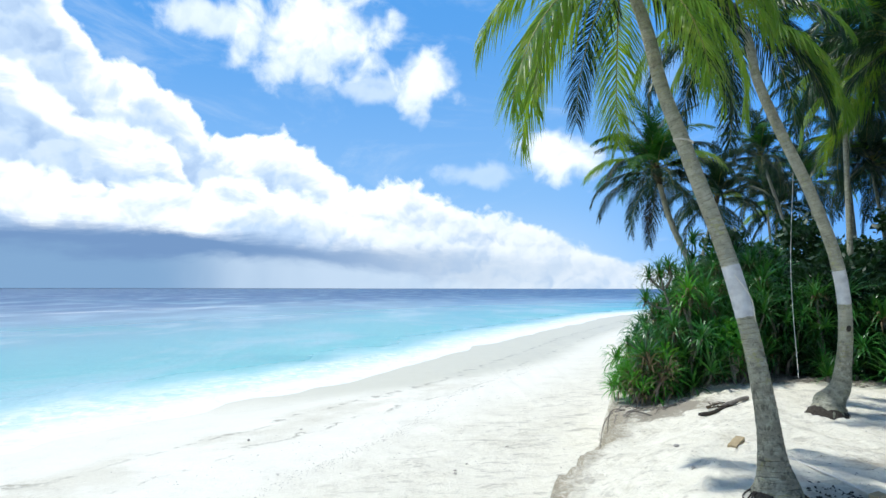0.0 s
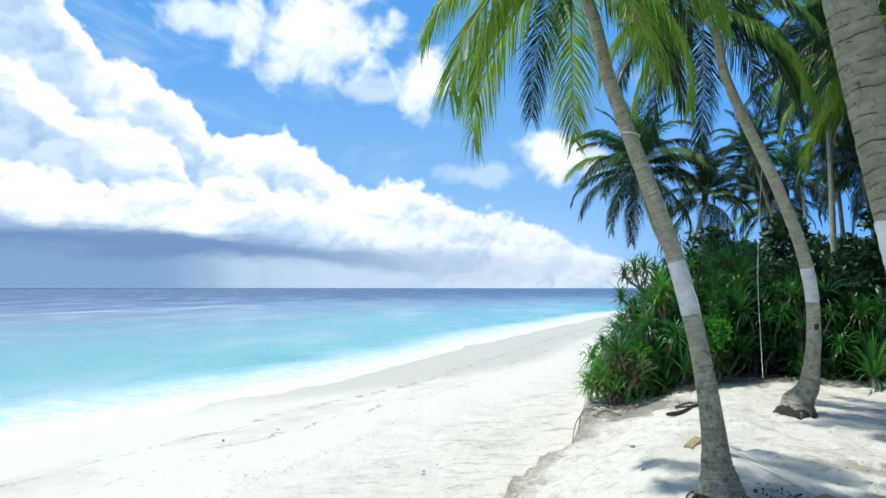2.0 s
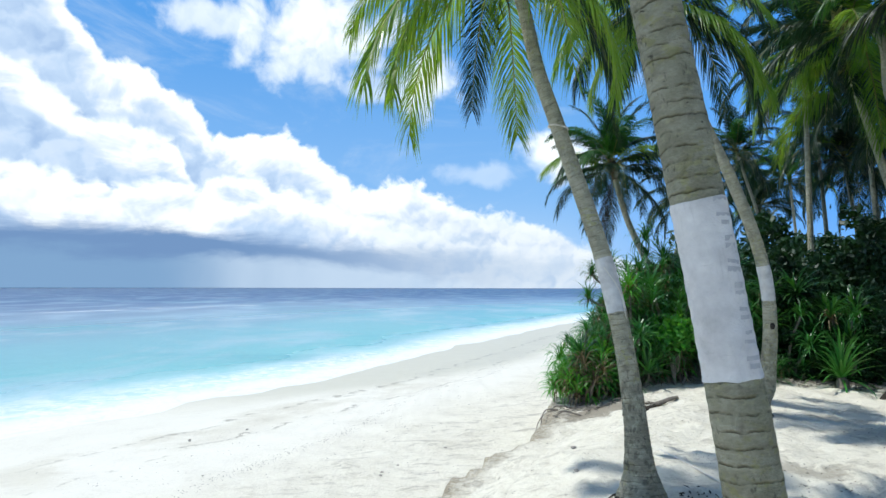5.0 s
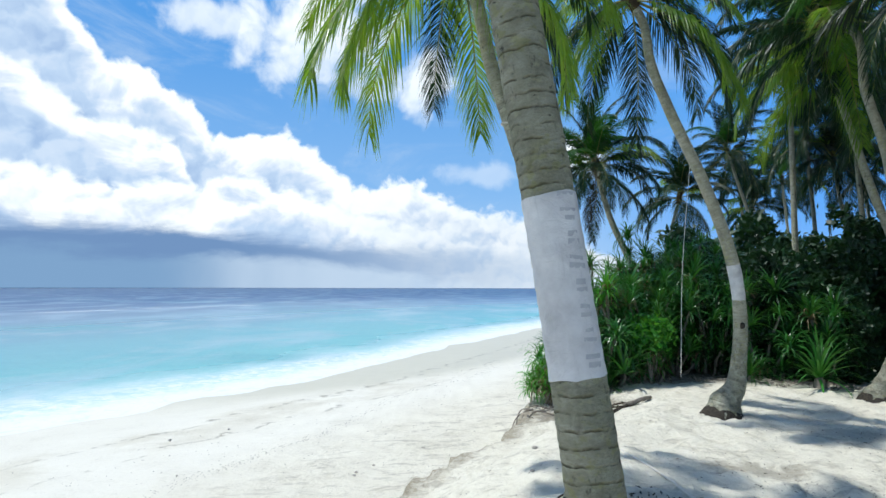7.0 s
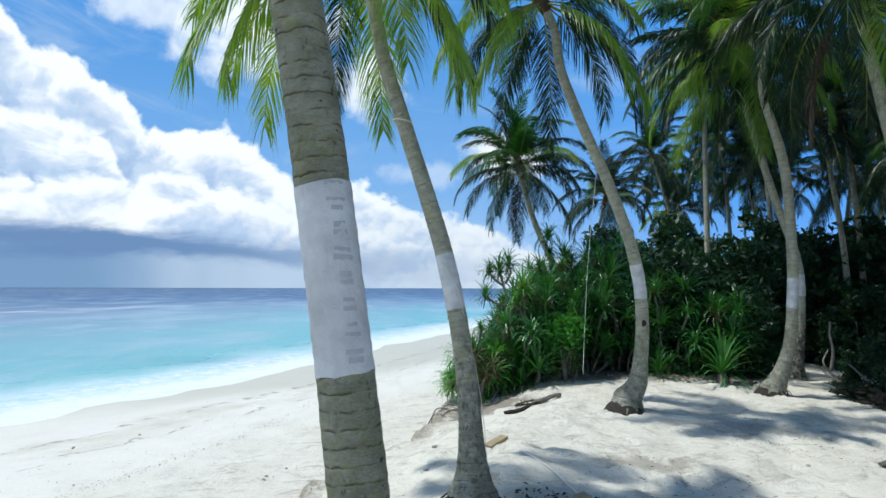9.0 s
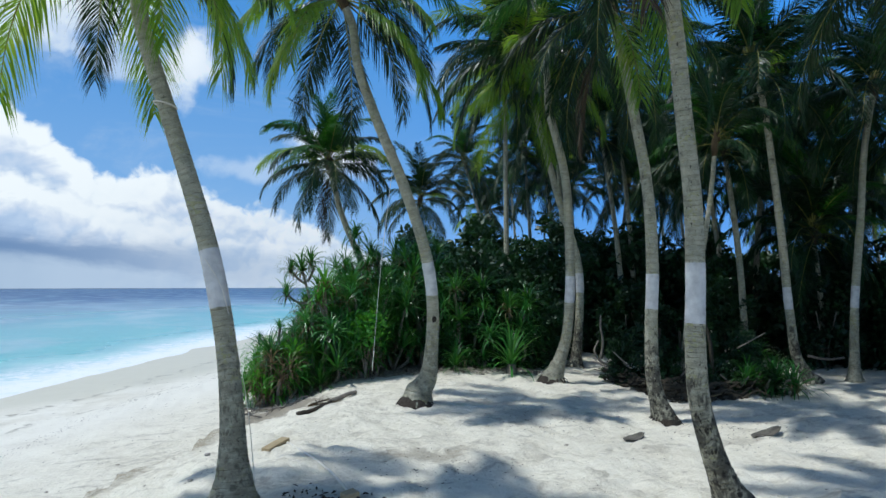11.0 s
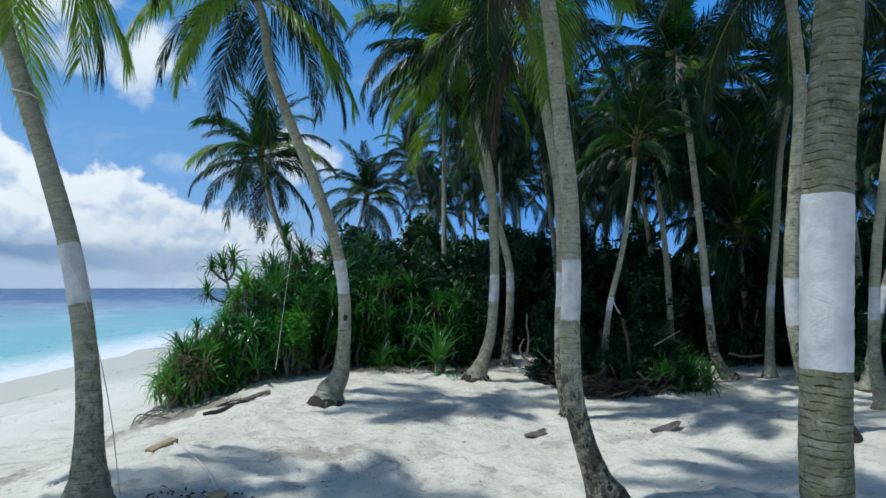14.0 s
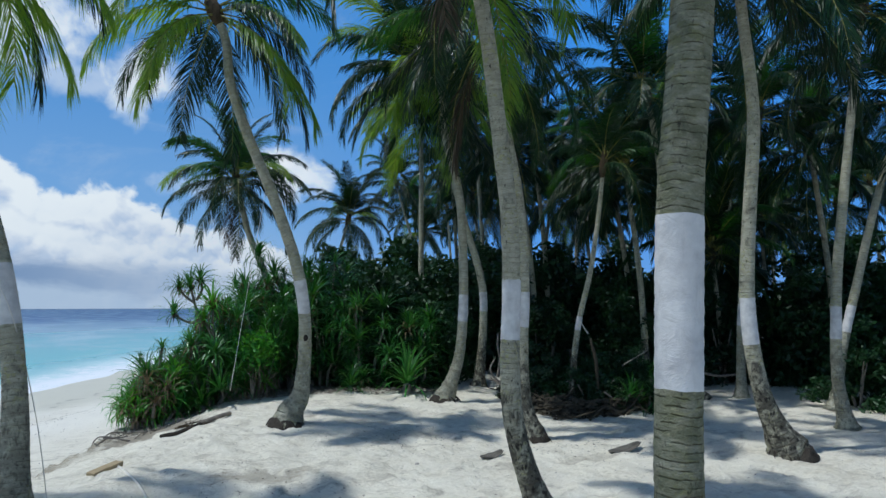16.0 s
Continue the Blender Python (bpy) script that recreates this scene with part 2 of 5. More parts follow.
def trunk_material(name, darkened, pitch=0.07, algae=0.0):
    n = Nodes(name)
    uv = n.coords("UV")
    c = n.coords()
    sep = n.add("SeparateXYZ")
    n.feed(sep.inputs[0], uv)
    wob = n.math('MULTIPLY', n.noise(n.scaled(uv, 5.0, 2.0, 1.0), 1.0, 3), 0.07)
    ringpos = n.math('FRACT', n.math('DIVIDE', n.math('ADD', sep.outputs[1], wob), pitch))
    groove = n.math('SUBTRACT', 1.0, n.remap(ringpos, 0.0, 0.22))
    broken = n.remap(n.noise(n.scaled(uv, 9.0, 14.0, 1.0), 1.0, 3), 0.4, 0.6)
    groove = n.math('MULTIPLY', groove, broken)
    fine = n.noise(n.scaled(uv, 40.0, 90.0, 1.0), 1.0, 4, 0.7)
    patch = n.noise(c, 5.0, 5, 0.65)
    col = n.ramp(n.math('ADD', n.math('MULTIPLY', fine, 0.45), n.math('MULTIPLY', patch, 0.55)),
                 [(0.28, (0.172, 0.166, 0.118)), (0.46, (0.44, 0.425, 0.32)), (0.7, (0.645, 0.625, 0.495))])
    ridge = n.math('MULTIPLY', n.remap(ringpos, 0.75, 0.98), n.remap(n.noise(n.scaled(uv, 6.0, 9.0, 1.0), 1.0, 4, 0.6), 0.45, 0.62))
    col = n.mix(n.math('MULTIPLY', ridge, 0.45), col, (0.62, 0.59, 0.44))
    col = n.mix(n.math('MULTIPLY', groove, 0.42), col, (0.085, 0.075, 0.058))
    tone = n.noise(n.scaled(uv, 2.5, 12.0, 1.0), 1.0, 3, 0.6)
    col = n.mix(n.remap(tone, 0.38, 0.68, 0.0, 0.4), col, (0.20, 0.185, 0.135))
    lichen = n.math('MULTIPLY', n.remap(n.noise(n.scaled(c, 1.0, 1.0, 1.6), 13.0, 4), 0.52, 0.62), n.remap(n.noise(c, 1.8, 3), 0.45, 0.58))
    col = n.mix(n.math('MULTIPLY', lichen, 0.65), col, (0.42, 0.41, 0.18))
    if algae:
        # a green film with pale broken leaf scars on every ring
        film = n.remap(n.noise(n.scaled(uv, 5.0, 11.0, 1.0), 1.0, 5, 0.65, 0.4), 0.34, 0.6, 0.35, 1.0)
        col = n.mix(n.math('MULTIPLY', film, algae), col, (0.135, 0.150, 0.072))
        dash = n.math('MULTIPLY', n.math('MULTIPLY', n.remap(ringpos, 0.45, 0.7), n.remap(ringpos, 1.0, 0.85)), n.remap(n.noise(n.scaled(uv, 12.0, 20.0, 1.0), 1.0, 4, 0.65), 0.52, 0.64))
        col = n.mix(n.math('MULTIPLY', dash, 0.55), col, (0.50, 0.48, 0.30))
        col = n.mix(n.math('MULTIPLY', groove, 0.6), col, (0.04, 0.042, 0.028))
    # old algae and dirt in ragged patches, with a darkening painted in towards the ground, up to about a man's height
    grime_dark = n.noise(n.scaled(c, 1.0, 1.0, 0.7), 5.5, 7, 0.72, 0.7)
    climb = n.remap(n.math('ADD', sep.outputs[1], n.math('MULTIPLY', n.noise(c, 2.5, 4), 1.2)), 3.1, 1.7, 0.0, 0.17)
    grime_dark = n.remap(n.math('ADD', grime_dark, climb), 0.52, 0.74)
    col = n.mix(n.math('MULTIPLY', grime_dark, darkened), col, (0.06, 0.057, 0.048))
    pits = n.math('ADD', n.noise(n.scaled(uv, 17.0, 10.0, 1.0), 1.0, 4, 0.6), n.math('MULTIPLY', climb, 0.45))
    col = n.mix(n.math('MULTIPLY', n.remap(pits, 0.6, 0.7), min(1.0, darkened + 0.05)), col, (0.028, 0.026, 0.023))
    scar = n.remap(n.noise(n.scaled(uv, 10.0, 22.0, 1.0), 1.0, 3, 0.5), 0.66, 0.72)
    col = n.mix(n.math('MULTIPLY', scar, 0.75), col, (0.03, 0.027, 0.024))
    h = n.math('SUBTRACT', n.math('ADD', fine, n.math('MULTIPLY', patch, 0.8)), n.math('MULTIPLY', groove, 1.6))
    return n.surface(col, 0.88, n.bump(n.math('SUBTRACT', h, n.math('MULTIPLY', scar, 0.8)), 0.95, 0.035), 0.15)


def paint_material():
    n = Nodes("white_trunk_paint")
    uv = n.coords("UV")
    c = n.coords()
    fine = n.noise(n.scaled(uv, 30.0, 60.0, 1.0), 1.0, 4, 0.7)
    patch = n.noise(c, 6.0, 5, 0.6)
    col = n.ramp(patch, [(0.3, (0.42, 0.41, 0.405)), (0.5, (0.54, 0.53, 0.52)), (0.7, (0.65, 0.64, 0.62))])
    drip = n.remap(n.noise(n.scaled(uv, 18.0, 3.0, 1.0), 1.0, 4, 0.7), 0.55, 0.75)
    col = n.mix(n.math('MULTIPLY', drip, 0.35), col, (0.33, 0.32, 0.31))
    seam = n.remap(n.noise(n.scaled(uv, 4.0, 26.0, 1.0), 1.0, 5, 0.7, 0.5), 0.6, 0.68)
    col = n.mix(n.math('MULTIPLY', seam, 0.3), col, (0.30, 0.29, 0.28))
    creased = n.noise(n.scaled(uv, 7.0, 9.0, 1.0), 1.0, 5, 0.6, 1.2)
    h = n.math('ADD', n.math('ADD', n.math('MULTIPLY', fine, 0.5), patch), n.math('MULTIPLY', n.math('ABSOLUTE', n.math('SUBTRACT', creased, 0.5)), 3.0))
    return n.surface(col, 0.75, n.bump(h, 0.45, 0.012), 0.25)


def leaf_material(name, dark, light, tip, shine, through_amount, glow, gloss=0.3):
    n = Nodes(name)
    rnd = n.random()
    c = n.coords()
    isl = n.add("NewGeometry").outputs["Random Per Island"]
    mixv = n.math('ADD', n.math('MULTIPLY', rnd, 0.55), n.math('MULTIPLY', isl, 0.45))
    mixv = n.math('POWER', mixv, 1.3)
    col = n.mix(mixv, dark, light)
    col = n.mix(n.remap(n.noise(c, 1.6, 3), 0.5, 0.75, 0.0, 0.5), col, tip)
    lit = n.mix(0.5, n.mix(mixv, glow, tip), glow)
    rough = n.math('ADD', shine, n.math('MULTIPLY', isl, 0.15))
    return n.surface(col, rough, n.bump(n.noise(c, 60.0, 2), 0.2, 0.005), gloss, through_amount, lit)


def plain_material(name, a, b, scale, rough, bump=0.4, stretch=(1, 1, 1), depth=0.01):
    n = Nodes(name)
    c = n.scaled(n.coords(), *stretch)
    g = n.noise(c, scale, 6, 0.65)
    f = n.noise(c, scale * 7, 3, 0.6)
    v = n.math('ADD', n.math('MULTIPLY', g, 0.65), n.math('MULTIPLY', f, 0.35))
    return n.surface(n.ramp(v, [(0.32, a), (0.68, b)]), rough, n.bump(v, bump, depth), 0.2)


def cloud_material(ridge, puffs):
    """Tropical cumulus over a rain belt; the angles come from the sheet's own map, in degrees."""
    n = Nodes("cumulus")
    uv = n.coords("UV")
    sep = n.add("SeparateXYZ")
    n.feed(sep.inputs[0], uv)
    az, el = sep.outputs[0], sep.outputs[1]

    def moved(vec, by):
        v = n.add("VectorMath", op='ADD')
        n.feed(v.inputs[0], vec)
        n.feed(v.inputs[1], by)
        return v.outputs[0]

    # swirled coordinates, so that the heads are not laid out in cells
    swirl = n.add("TexNoise")
    n.feed(swirl.inputs["Vector"], uv)
    n.feed(swirl.inputs["Scale"], 0.33)
    n.feed(swirl.inputs["Detail"], 3.5)
    n.feed(swirl.inputs["Roughness"], 0.6)
    bent = n.add("VectorMath", op='SCALE')
    n.feed(bent.inputs[0], swirl.outputs["Color"])
    bent.inputs["Scale"].default_value = 3.4
    curled = moved(uv, bent.outputs[0])

    def heads(vec, sizes):
        """Cauliflower heads: domes of several sizes with creases between them."""
        total = None
        for scale, weight in sizes:
            cell = n.add("TexVoronoi", feature='F1')
            n.feed(cell.inputs["Vector"], vec)
            n.feed(cell.inputs["Scale"], scale)
            d = cell.outputs["Distance"]
            dome = n.math('MULTIPLY', n.math('SUBTRACT', 0.55, n.math('MULTIPLY', d, d)), weight)
            total = dome if total is None else n.math('ADD', total, dome)
        return total

    SIZES = ((0.19, 1.8), (0.43, 0.85), (0.95, 0.34))
    toward = (-0.42, 0.62, 0.0)
    here, there = heads(curled, SIZES), heads(moved(curled, toward), SIZES)
    lit = n.remap(n.math('SUBTRACT', here, there), -0.85, 0.42)
    wide = n.noise(n.scaled(uv, 0.8, 1.3, 1.0), 0.15, 5, 0.55, 0.6)
    frayed = n.math('SUBTRACT', n.noise(uv, 0.8, 4, 0.5, 0.4), 0.5)
    rough = n.math('ADD', n.math('MULTIPLY', n.math('SUBTRACT', here, 0.75), 1.1), n.math('MULTIPLY', frayed, 1.0))
    # towers one before another, each with its own upper outline by bearing
    place = n.math('DIVIDE', n.math('ADD', az, 90.0), 180.0)
    calm = n.remap(el, 0.0, 9.0, 0.5, 1.0)

    def tower(outline, swell):
        top = n.math('MULTIPLY', n.ramp(place, [((a + 90) / 180, h / 45) for a, h in outline]), 45.0)
        out = n.math('ADD', n.math('MULTIPLY', rough, calm), n.math('MULTIPLY', n.math('SUBTRACT', wide, 0.5), swell))
        return n.math('SUBTRACT', n.math('ADD', top, out), el)

    def shaded(depth_in, fade):
        """White where the light strikes the heads, pale blue in the folds and deeper inside."""
        inner = n.remap(n.math('ADD', depth_in, n.math('MULTIPLY', n.math('SUBTRACT', wide, 0.5), 12.0)), 0.6, fade, 1.0, 0.0)
        b = n.math('ADD', n.math('MULTIPLY', inner, 0.60), n.math('MULTIPLY', n.math('ADD', lit, n.math('MULTIPLY', frayed, 0.3)), 0.40))
        return n.ramp(b, [(0.02, (0.44, 0.59, 0.85)), (0.3, (0.62, 0.76, 0.97)), (0.52, (0.86, 0.93, 1.05)), (0.76, (1.20, 1.21, 1.19))])

    back = tower(ridge, 1.2)
    mask = n.remap(n.math('ADD', back, n.math('MULTIPLY', frayed, 1.1)), -0.1, 0.75)
    col = shaded(back, 4.4)
    for outline, fade in (([(-60, 17.0), (-38, 17.5), (-31, 15.0), (-24, 12.2), (-21.5, 7.0), (0, 3.0), (60, 0.0)], 4.6),
                          ([(-60, 11.5), (-38, 9.6), (-28, 8.4), (-18, 9.6), (-10, 7.6), (0, 5.4), (14, 2.6), (60, 0.5)], 6.6)):
        front = tower(outline, 3.4)
        col = n.mix(n.remap(front, -0.2, 0.8), col, shaded(front, fade))
    far_end = n.math('MULTIPLY', n.remap(az, -20.0, 4.0, 0.0, 0.8), n.remap(el, 11.0, 3.0))
    col = n.mix(far_end, col, n.mix(lit, (0.46, 0.61, 0.84), (0.92, 0.95, 1.0)))
    flecks = n.noise(uv, 0.34, 6, 0.52, 0.3)
    for a, e, w, h, thick in puffs:
        x = n.math('DIVIDE', n.math('SUBTRACT', az, a), w)
        y = n.math('DIVIDE', n.math('SUBTRACT', el, e), h)
        r = n.math('SQRT', n.math('ADD', n.math('MULTIPLY', x, x), n.math('MULTIPLY', y, y)))
        d = n.math('ADD', n.math('SUBTRACT', 0.92, r), n.math('MULTIPLY', n.math('SUBTRACT', flecks, 0.5), 2.2))
        puff = n.math('MULTIPLY', n.remap(d, -0.2, 0.6), thick)
        tone = n.mix(n.math('MULTIPLY', lit, n.remap(y, -1.0, 0.4, 0.45, 1.0)), (0.80, 0.90, 1.04), (1.24, 1.24, 1.22))
        col = n.mix(n.math('MULTIPLY', puff, n.math('SUBTRACT', 1.0, mask)), col, tone)
        mask = n.math('MAXIMUM', mask, puff)
    # flat dark bases with rain hanging under them
    level = n.math('ADD', 4.7, n.math('MULTIPLY', n.math('SUBTRACT', n.noise(n.scaled(uv, 0.10, 0.4, 1.0), 1.0, 7, 0.6, 0.6), 0.5), 3.6))
    level = n.math('ADD', level, n.remap(az, -38.0, 20.0, 0.5, -2.1))
    drop = n.math('SUBTRACT', level, el)
    under = n.math('MULTIPLY', n.remap(drop, -0.9, 1.0), n.remap(az, 24.0, -14.0, 0.12, 1.0))
    shafts = n.math('ADD', az, n.math('MULTIPLY', n.noise(n.scaled(uv, 0.13, 0.05, 1.0), 1.0, 4, 0.5), 14.0))
    rain = n.mix(n.remap(shafts, -20.0, -4.0), (0.25, 0.405, 0.63), (0.60, 0.72, 0.88))
    belly = n.math('MULTIPLY', n.remap(n.math('ADD', drop, n.math('MULTIPLY', n.math('SUBTRACT', wide, 0.5), 2.5)), 3.0, 1.5), n.remap(az, 8.0, -22.0, 0.3, 1.0))
    rain = n.mix(belly, rain, (0.20, 0.325, 0.56))
    col = n.mix(under, col, rain)
    # thin veils and clear blue between
    veil = n.math('MULTIPLY', n.remap(n.noise(n.scaled(uv, 0.06, 0.17, 1.0), 1.0, 8, 0.64, 0.7), 0.5, 0.8), 0.45)
    veil = n.math('MULTIPLY', veil, n.remap(az, 34.0, 10.0, 0.45, 1.15))
    haze = n.math('MULTIPLY', n.remap(el, 9.0, 0.5, 0.0, 0.6), n.remap(az, 22.0, 2.0, 0.25, 1.0))
    clear = n.mix(n.remap(el, 2.0, 26.0), (0.315, 0.57, 0.94), (0.114, 0.372, 0.845))
    clear = n.mix(n.remap(az, 6.0, 36.0, 0.0, 0.85), clear, (0.085, 0.38, 1.0))
    clear = n.mix(n.math('MAXIMUM', veil, haze), clear, (0.72, 0.83, 0.97))
    col = n.mix(mask, clear, col)
    mask = n.math('MAXIMUM', mask, n.remap(el, 43.0, 32.0, 0.0, 0.96))
    em = n.add("Emission")
    n.feed(em.inputs[0], col)
    tr = n.add("BsdfTransparent")
    m = n.add("MixShader")
    n.feed(m.inputs[0], mask)
    n.feed(m.inputs[1], tr.outputs[0])
    n.feed(m.inputs[2], em.outputs[0])
    n.tree.links.new(m.outputs[0], n.out.inputs[0])
    return n.mat


SAND = sand_material()
WATER = water_material()
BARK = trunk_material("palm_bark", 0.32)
# for soiled trunks; its darkness also stands in for shade on grove trunks
BARK_SOILED_SHADED = trunk_material("soiled_shaded_palm_bark", 0.88)
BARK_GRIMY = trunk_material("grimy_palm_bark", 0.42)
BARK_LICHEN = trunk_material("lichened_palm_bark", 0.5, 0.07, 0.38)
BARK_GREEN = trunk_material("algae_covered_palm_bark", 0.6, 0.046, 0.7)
PAINT = paint_material()
FROND = leaf_material("palm_leaf", (0.003, 0.021, 0.006), (0.031, 0.15, 0.020), (0.095, 0.19, 0.025), 0.30, 0.15, (0.12, 0.44, 0.02), 0.30)
# darker leaf for older and grove fronds, with the crowns' shade in its colour
FROND_SHADED = leaf_material("shaded_palm_leaf", (0.0015, 0.009, 0.004), (0.012, 0.050, 0.012), (0.036, 0.066, 0.014), 0.32, 0.04, (0.07, 0.24, 0.02), 0.26)
FROND_YELLOW = leaf_material("yellowing_palm_leaf", (0.010, 0.065, 0.008), (0.135, 0.29, 0.024), (0.40, 0.38, 0.06), 0.34, 0.42, (0.36, 0.60, 0.04), 0.34)
FROND_DRY = leaf_material("dry_palm_leaf", (0.014, 0.011, 0.008), (0.055, 0.043, 0.026), (0.09, 0.072, 0.035), 0.6, 0.08, (0.22, 0.15, 0.05))
STRAP = leaf_material("pandanus_leaf", (0.003, 0.034, 0.008), (0.055, 0.24, 0.036), (0.13, 0.22, 0.05), 0.30, 0.16, (0.13, 0.44, 0.03), 0.45)
STRAP_DRY = leaf_material("withered_pandanus_leaf", (0.06, 0.045, 0.025), (0.24, 0.18, 0.10), (0.30, 0.24, 0.14), 0.6, 0.15, (0.3, 0.22, 0.08))
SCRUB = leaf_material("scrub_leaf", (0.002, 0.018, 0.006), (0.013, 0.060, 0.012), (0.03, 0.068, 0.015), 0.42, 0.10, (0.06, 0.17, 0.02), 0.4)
LIME = leaf_material("fresh_leaf", (0.020, 0.14, 0.012), (0.105, 0.40, 0.028), (0.19, 0.33, 0.05), 0.36, 0.27, (0.20, 0.54, 0.03), 0.4)
RACHIS = plain_material("leaf_stalk", (0.12, 0.14, 0.03), (0.25, 0.22, 0.06), 3.0, 0.5)
FIBRE = plain_material("crown_fibre", (0.035, 0.026, 0.016), (0.125, 0.09, 0.052), 14.0, 0.95, 0.8, (1, 1, 0.25), 0.03)
ROOT = plain_material("root_fibre", (0.012, 0.010, 0.008), (0.085, 0.072, 0.056), 20.0, 0.95, 0.8, (1, 1, 1), 0.02)
DEADWOOD = plain_material("dead_wood", (0.10, 0.085, 0.07), (0.32, 0.28, 0.23), 12.0, 0.9, 0.6, (1, 1, 1), 0.01)
CUTWOOD = plain_material("cut_wood", (0.27, 0.20, 0.11), (0.50, 0.40, 0.24), 10.0, 0.8, 0.5, (0.3, 2, 2), 0.006)
ROPE = plain_material("pale_rope", (0.52, 0.49, 0.43), (0.74, 0.70, 0.62), 60.0, 0.9, 0.6, (1, 1, 1), 0.004)
TWIG = plain_material("dark_twig", (0.022, 0.020, 0.014), (0.095, 0.08, 0.056), 14.0, 0.9, 0.5)
SHEATH = plain_material("dry_leaf_sheath", (0.055, 0.05, 0.042), (0.19, 0.175, 0.145), 9.0, 0.85, 0.6, (0.4, 2, 2), 0.01)
STRAW = plain_material("dry_straw", (0.34, 0.29, 0.21), (0.62, 0.56, 0.45), 18.0, 0.9, 0.4)
STONE = plain_material("coral_stone", (0.24, 0.21, 0.18), (0.5, 0.46, 0.4), 16.0, 0.9, 0.7, (1, 1, 1), 0.015)
INK = plain_material("faded_marker", (0.33, 0.33, 0.345), (0.44, 0.44, 0.45), 30.0, 0.8, 0.1)


# ---- mesh helpers ----
def make_mesh(name, verts, faces, mats, index=None, uvs=None, smooth=True):
    me = bpy.data.meshes.new(name)
    me.from_pydata([tuple(map(float, v)) for v in verts], [], [tuple(map(int, q)) for q in faces])
    for m in mats:
        me.materials.append(m)
    if index is not None:
        me.polygons.foreach_set("material_index", np.asarray(index, dtype=np.int32))
    me.polygons.foreach_set("use_smooth", np.full(len(faces), smooth))
    if uvs is not None:
        layer = me.uv_layers.new(name="UVMap")
        loops = np.empty(len(me.loops), dtype=np.int32)
        me.loops.foreach_get("vertex_index", loops)
        layer.data.foreach_set("uv", np.asarray(uvs, dtype=np.float32)[loops].ravel())
    me.update()
    return me


def part(name, me, parent, label="", at=(0, 0, 0)):
    ob = new(name, me)
    ob.parent = parent
    ob.location = at
    return tagged(ob, label)


def thing(name, at, label, category, group="", kind=""):
    ob = new(name)
    ob.location = at
    ob.empty_display_size = 0.2
    return tagged(ob, label, category, group, kind)


def curve_points(ctrl, step):
    """Even samples along a smooth line through the control points."""
    p = np.array([tuple(q) for q in ctrl], float)
    h = np.linalg.norm(np.diff(p, axis=0), axis=1)
    v = np.diff(p, axis=0) / h[:, None]
    m = np.vstack([v[:1], (v[:-1] * h[1:, None] + v[1:] * h[:-1, None]) / (h[:-1] + h[1:])[:, None], v[-1:]])
    out = []
    for i in range(len(p) - 1):
        for t in np.linspace(0, 1, 24, endpoint=False):
            out.append((2 * t ** 3 - 3 * t * t + 1) * p[i] + (t ** 3 - 2 * t * t + t) * h[i] * m[i] + (3 * t * t - 2 * t ** 3) * p[i + 1] + (t ** 3 - t * t) * h[i] * m[i + 1])
    out.append(p[-1])
    out = np.array(out)
    run = np.r_[0, np.cumsum(np.linalg.norm(np.diff(out, axis=0), axis=1))]
    n = max(3, int(run[-1] / step) + 1)
    s = np.linspace(0, run[-1], n)
    return np.stack([np.interp(s, run, out[:, k]) for k in range(3)], 1), s


def tube(points, radii, sides=8, lumps=None, cap=True):
    """Vertices, faces and a map (round, along) of a tube; lumps(i, angle) scales its radius."""
    pts = np.asarray(points, float)
    tang = np.gradient(pts, axis=0)
    tang /= np.linalg.norm(tang, axis=1)[:, None] + 1e-9
    ref = np.array([1.0, 0.0, 0.0]) if abs(tang[0][0]) < 0.9 else np.array([0.0, 1.0, 0.0])
    run = np.r_[0, np.cumsum(np.linalg.norm(np.diff(pts, axis=0), axis=1))]
    verts, uvs, faces = [], [], []
    for i, (p, t) in enumerate(zip(pts, tang)):
        u = np.cross(t, ref)
        u /= np.linalg.norm(u)
        v = np.cross(t, u)
        for k in range(sides + 1):
            a = 2 * math.pi * k / sides
            r = radii[i] * (lumps(i, a) if lumps else 1.0)
            verts.append(p + r * (math.cos(a) * u + math.sin(a) * v))
            uvs.append((k / sides, run[i]))
    w = sides + 1
    for i in range(len(pts) - 1):
        for k in range(sides):
            faces.append((i * w + k, i * w + k + 1, (i + 1) * w + k + 1, (i + 1) * w + k))
    if cap:
        faces.append(tuple(range(sides - 1, -1, -1)))
        faces.append(tuple((len(pts) - 1) * w + k for k in range(sides)))
    return verts, faces, uvs


def tube_mesh(name, ctrl, r0, r1, mat, sides=7, step=0.06, rough=0.0, seed=0):
    pts, run = curve_points(ctrl, step)
    rad = np.interp(run, [0, run[-1]], [r0, r1])
    wob = None
    if rough:
        wob = lambda i, a: 1 + rough * noise.noise((math.cos(a) * 1.3 + seed, math.sin(a) * 1.3, run[i] * 9))
    v, f, uv = tube(pts, rad, sides, wob)
    return make_mesh(name, v, f, [mat], uvs=uv)


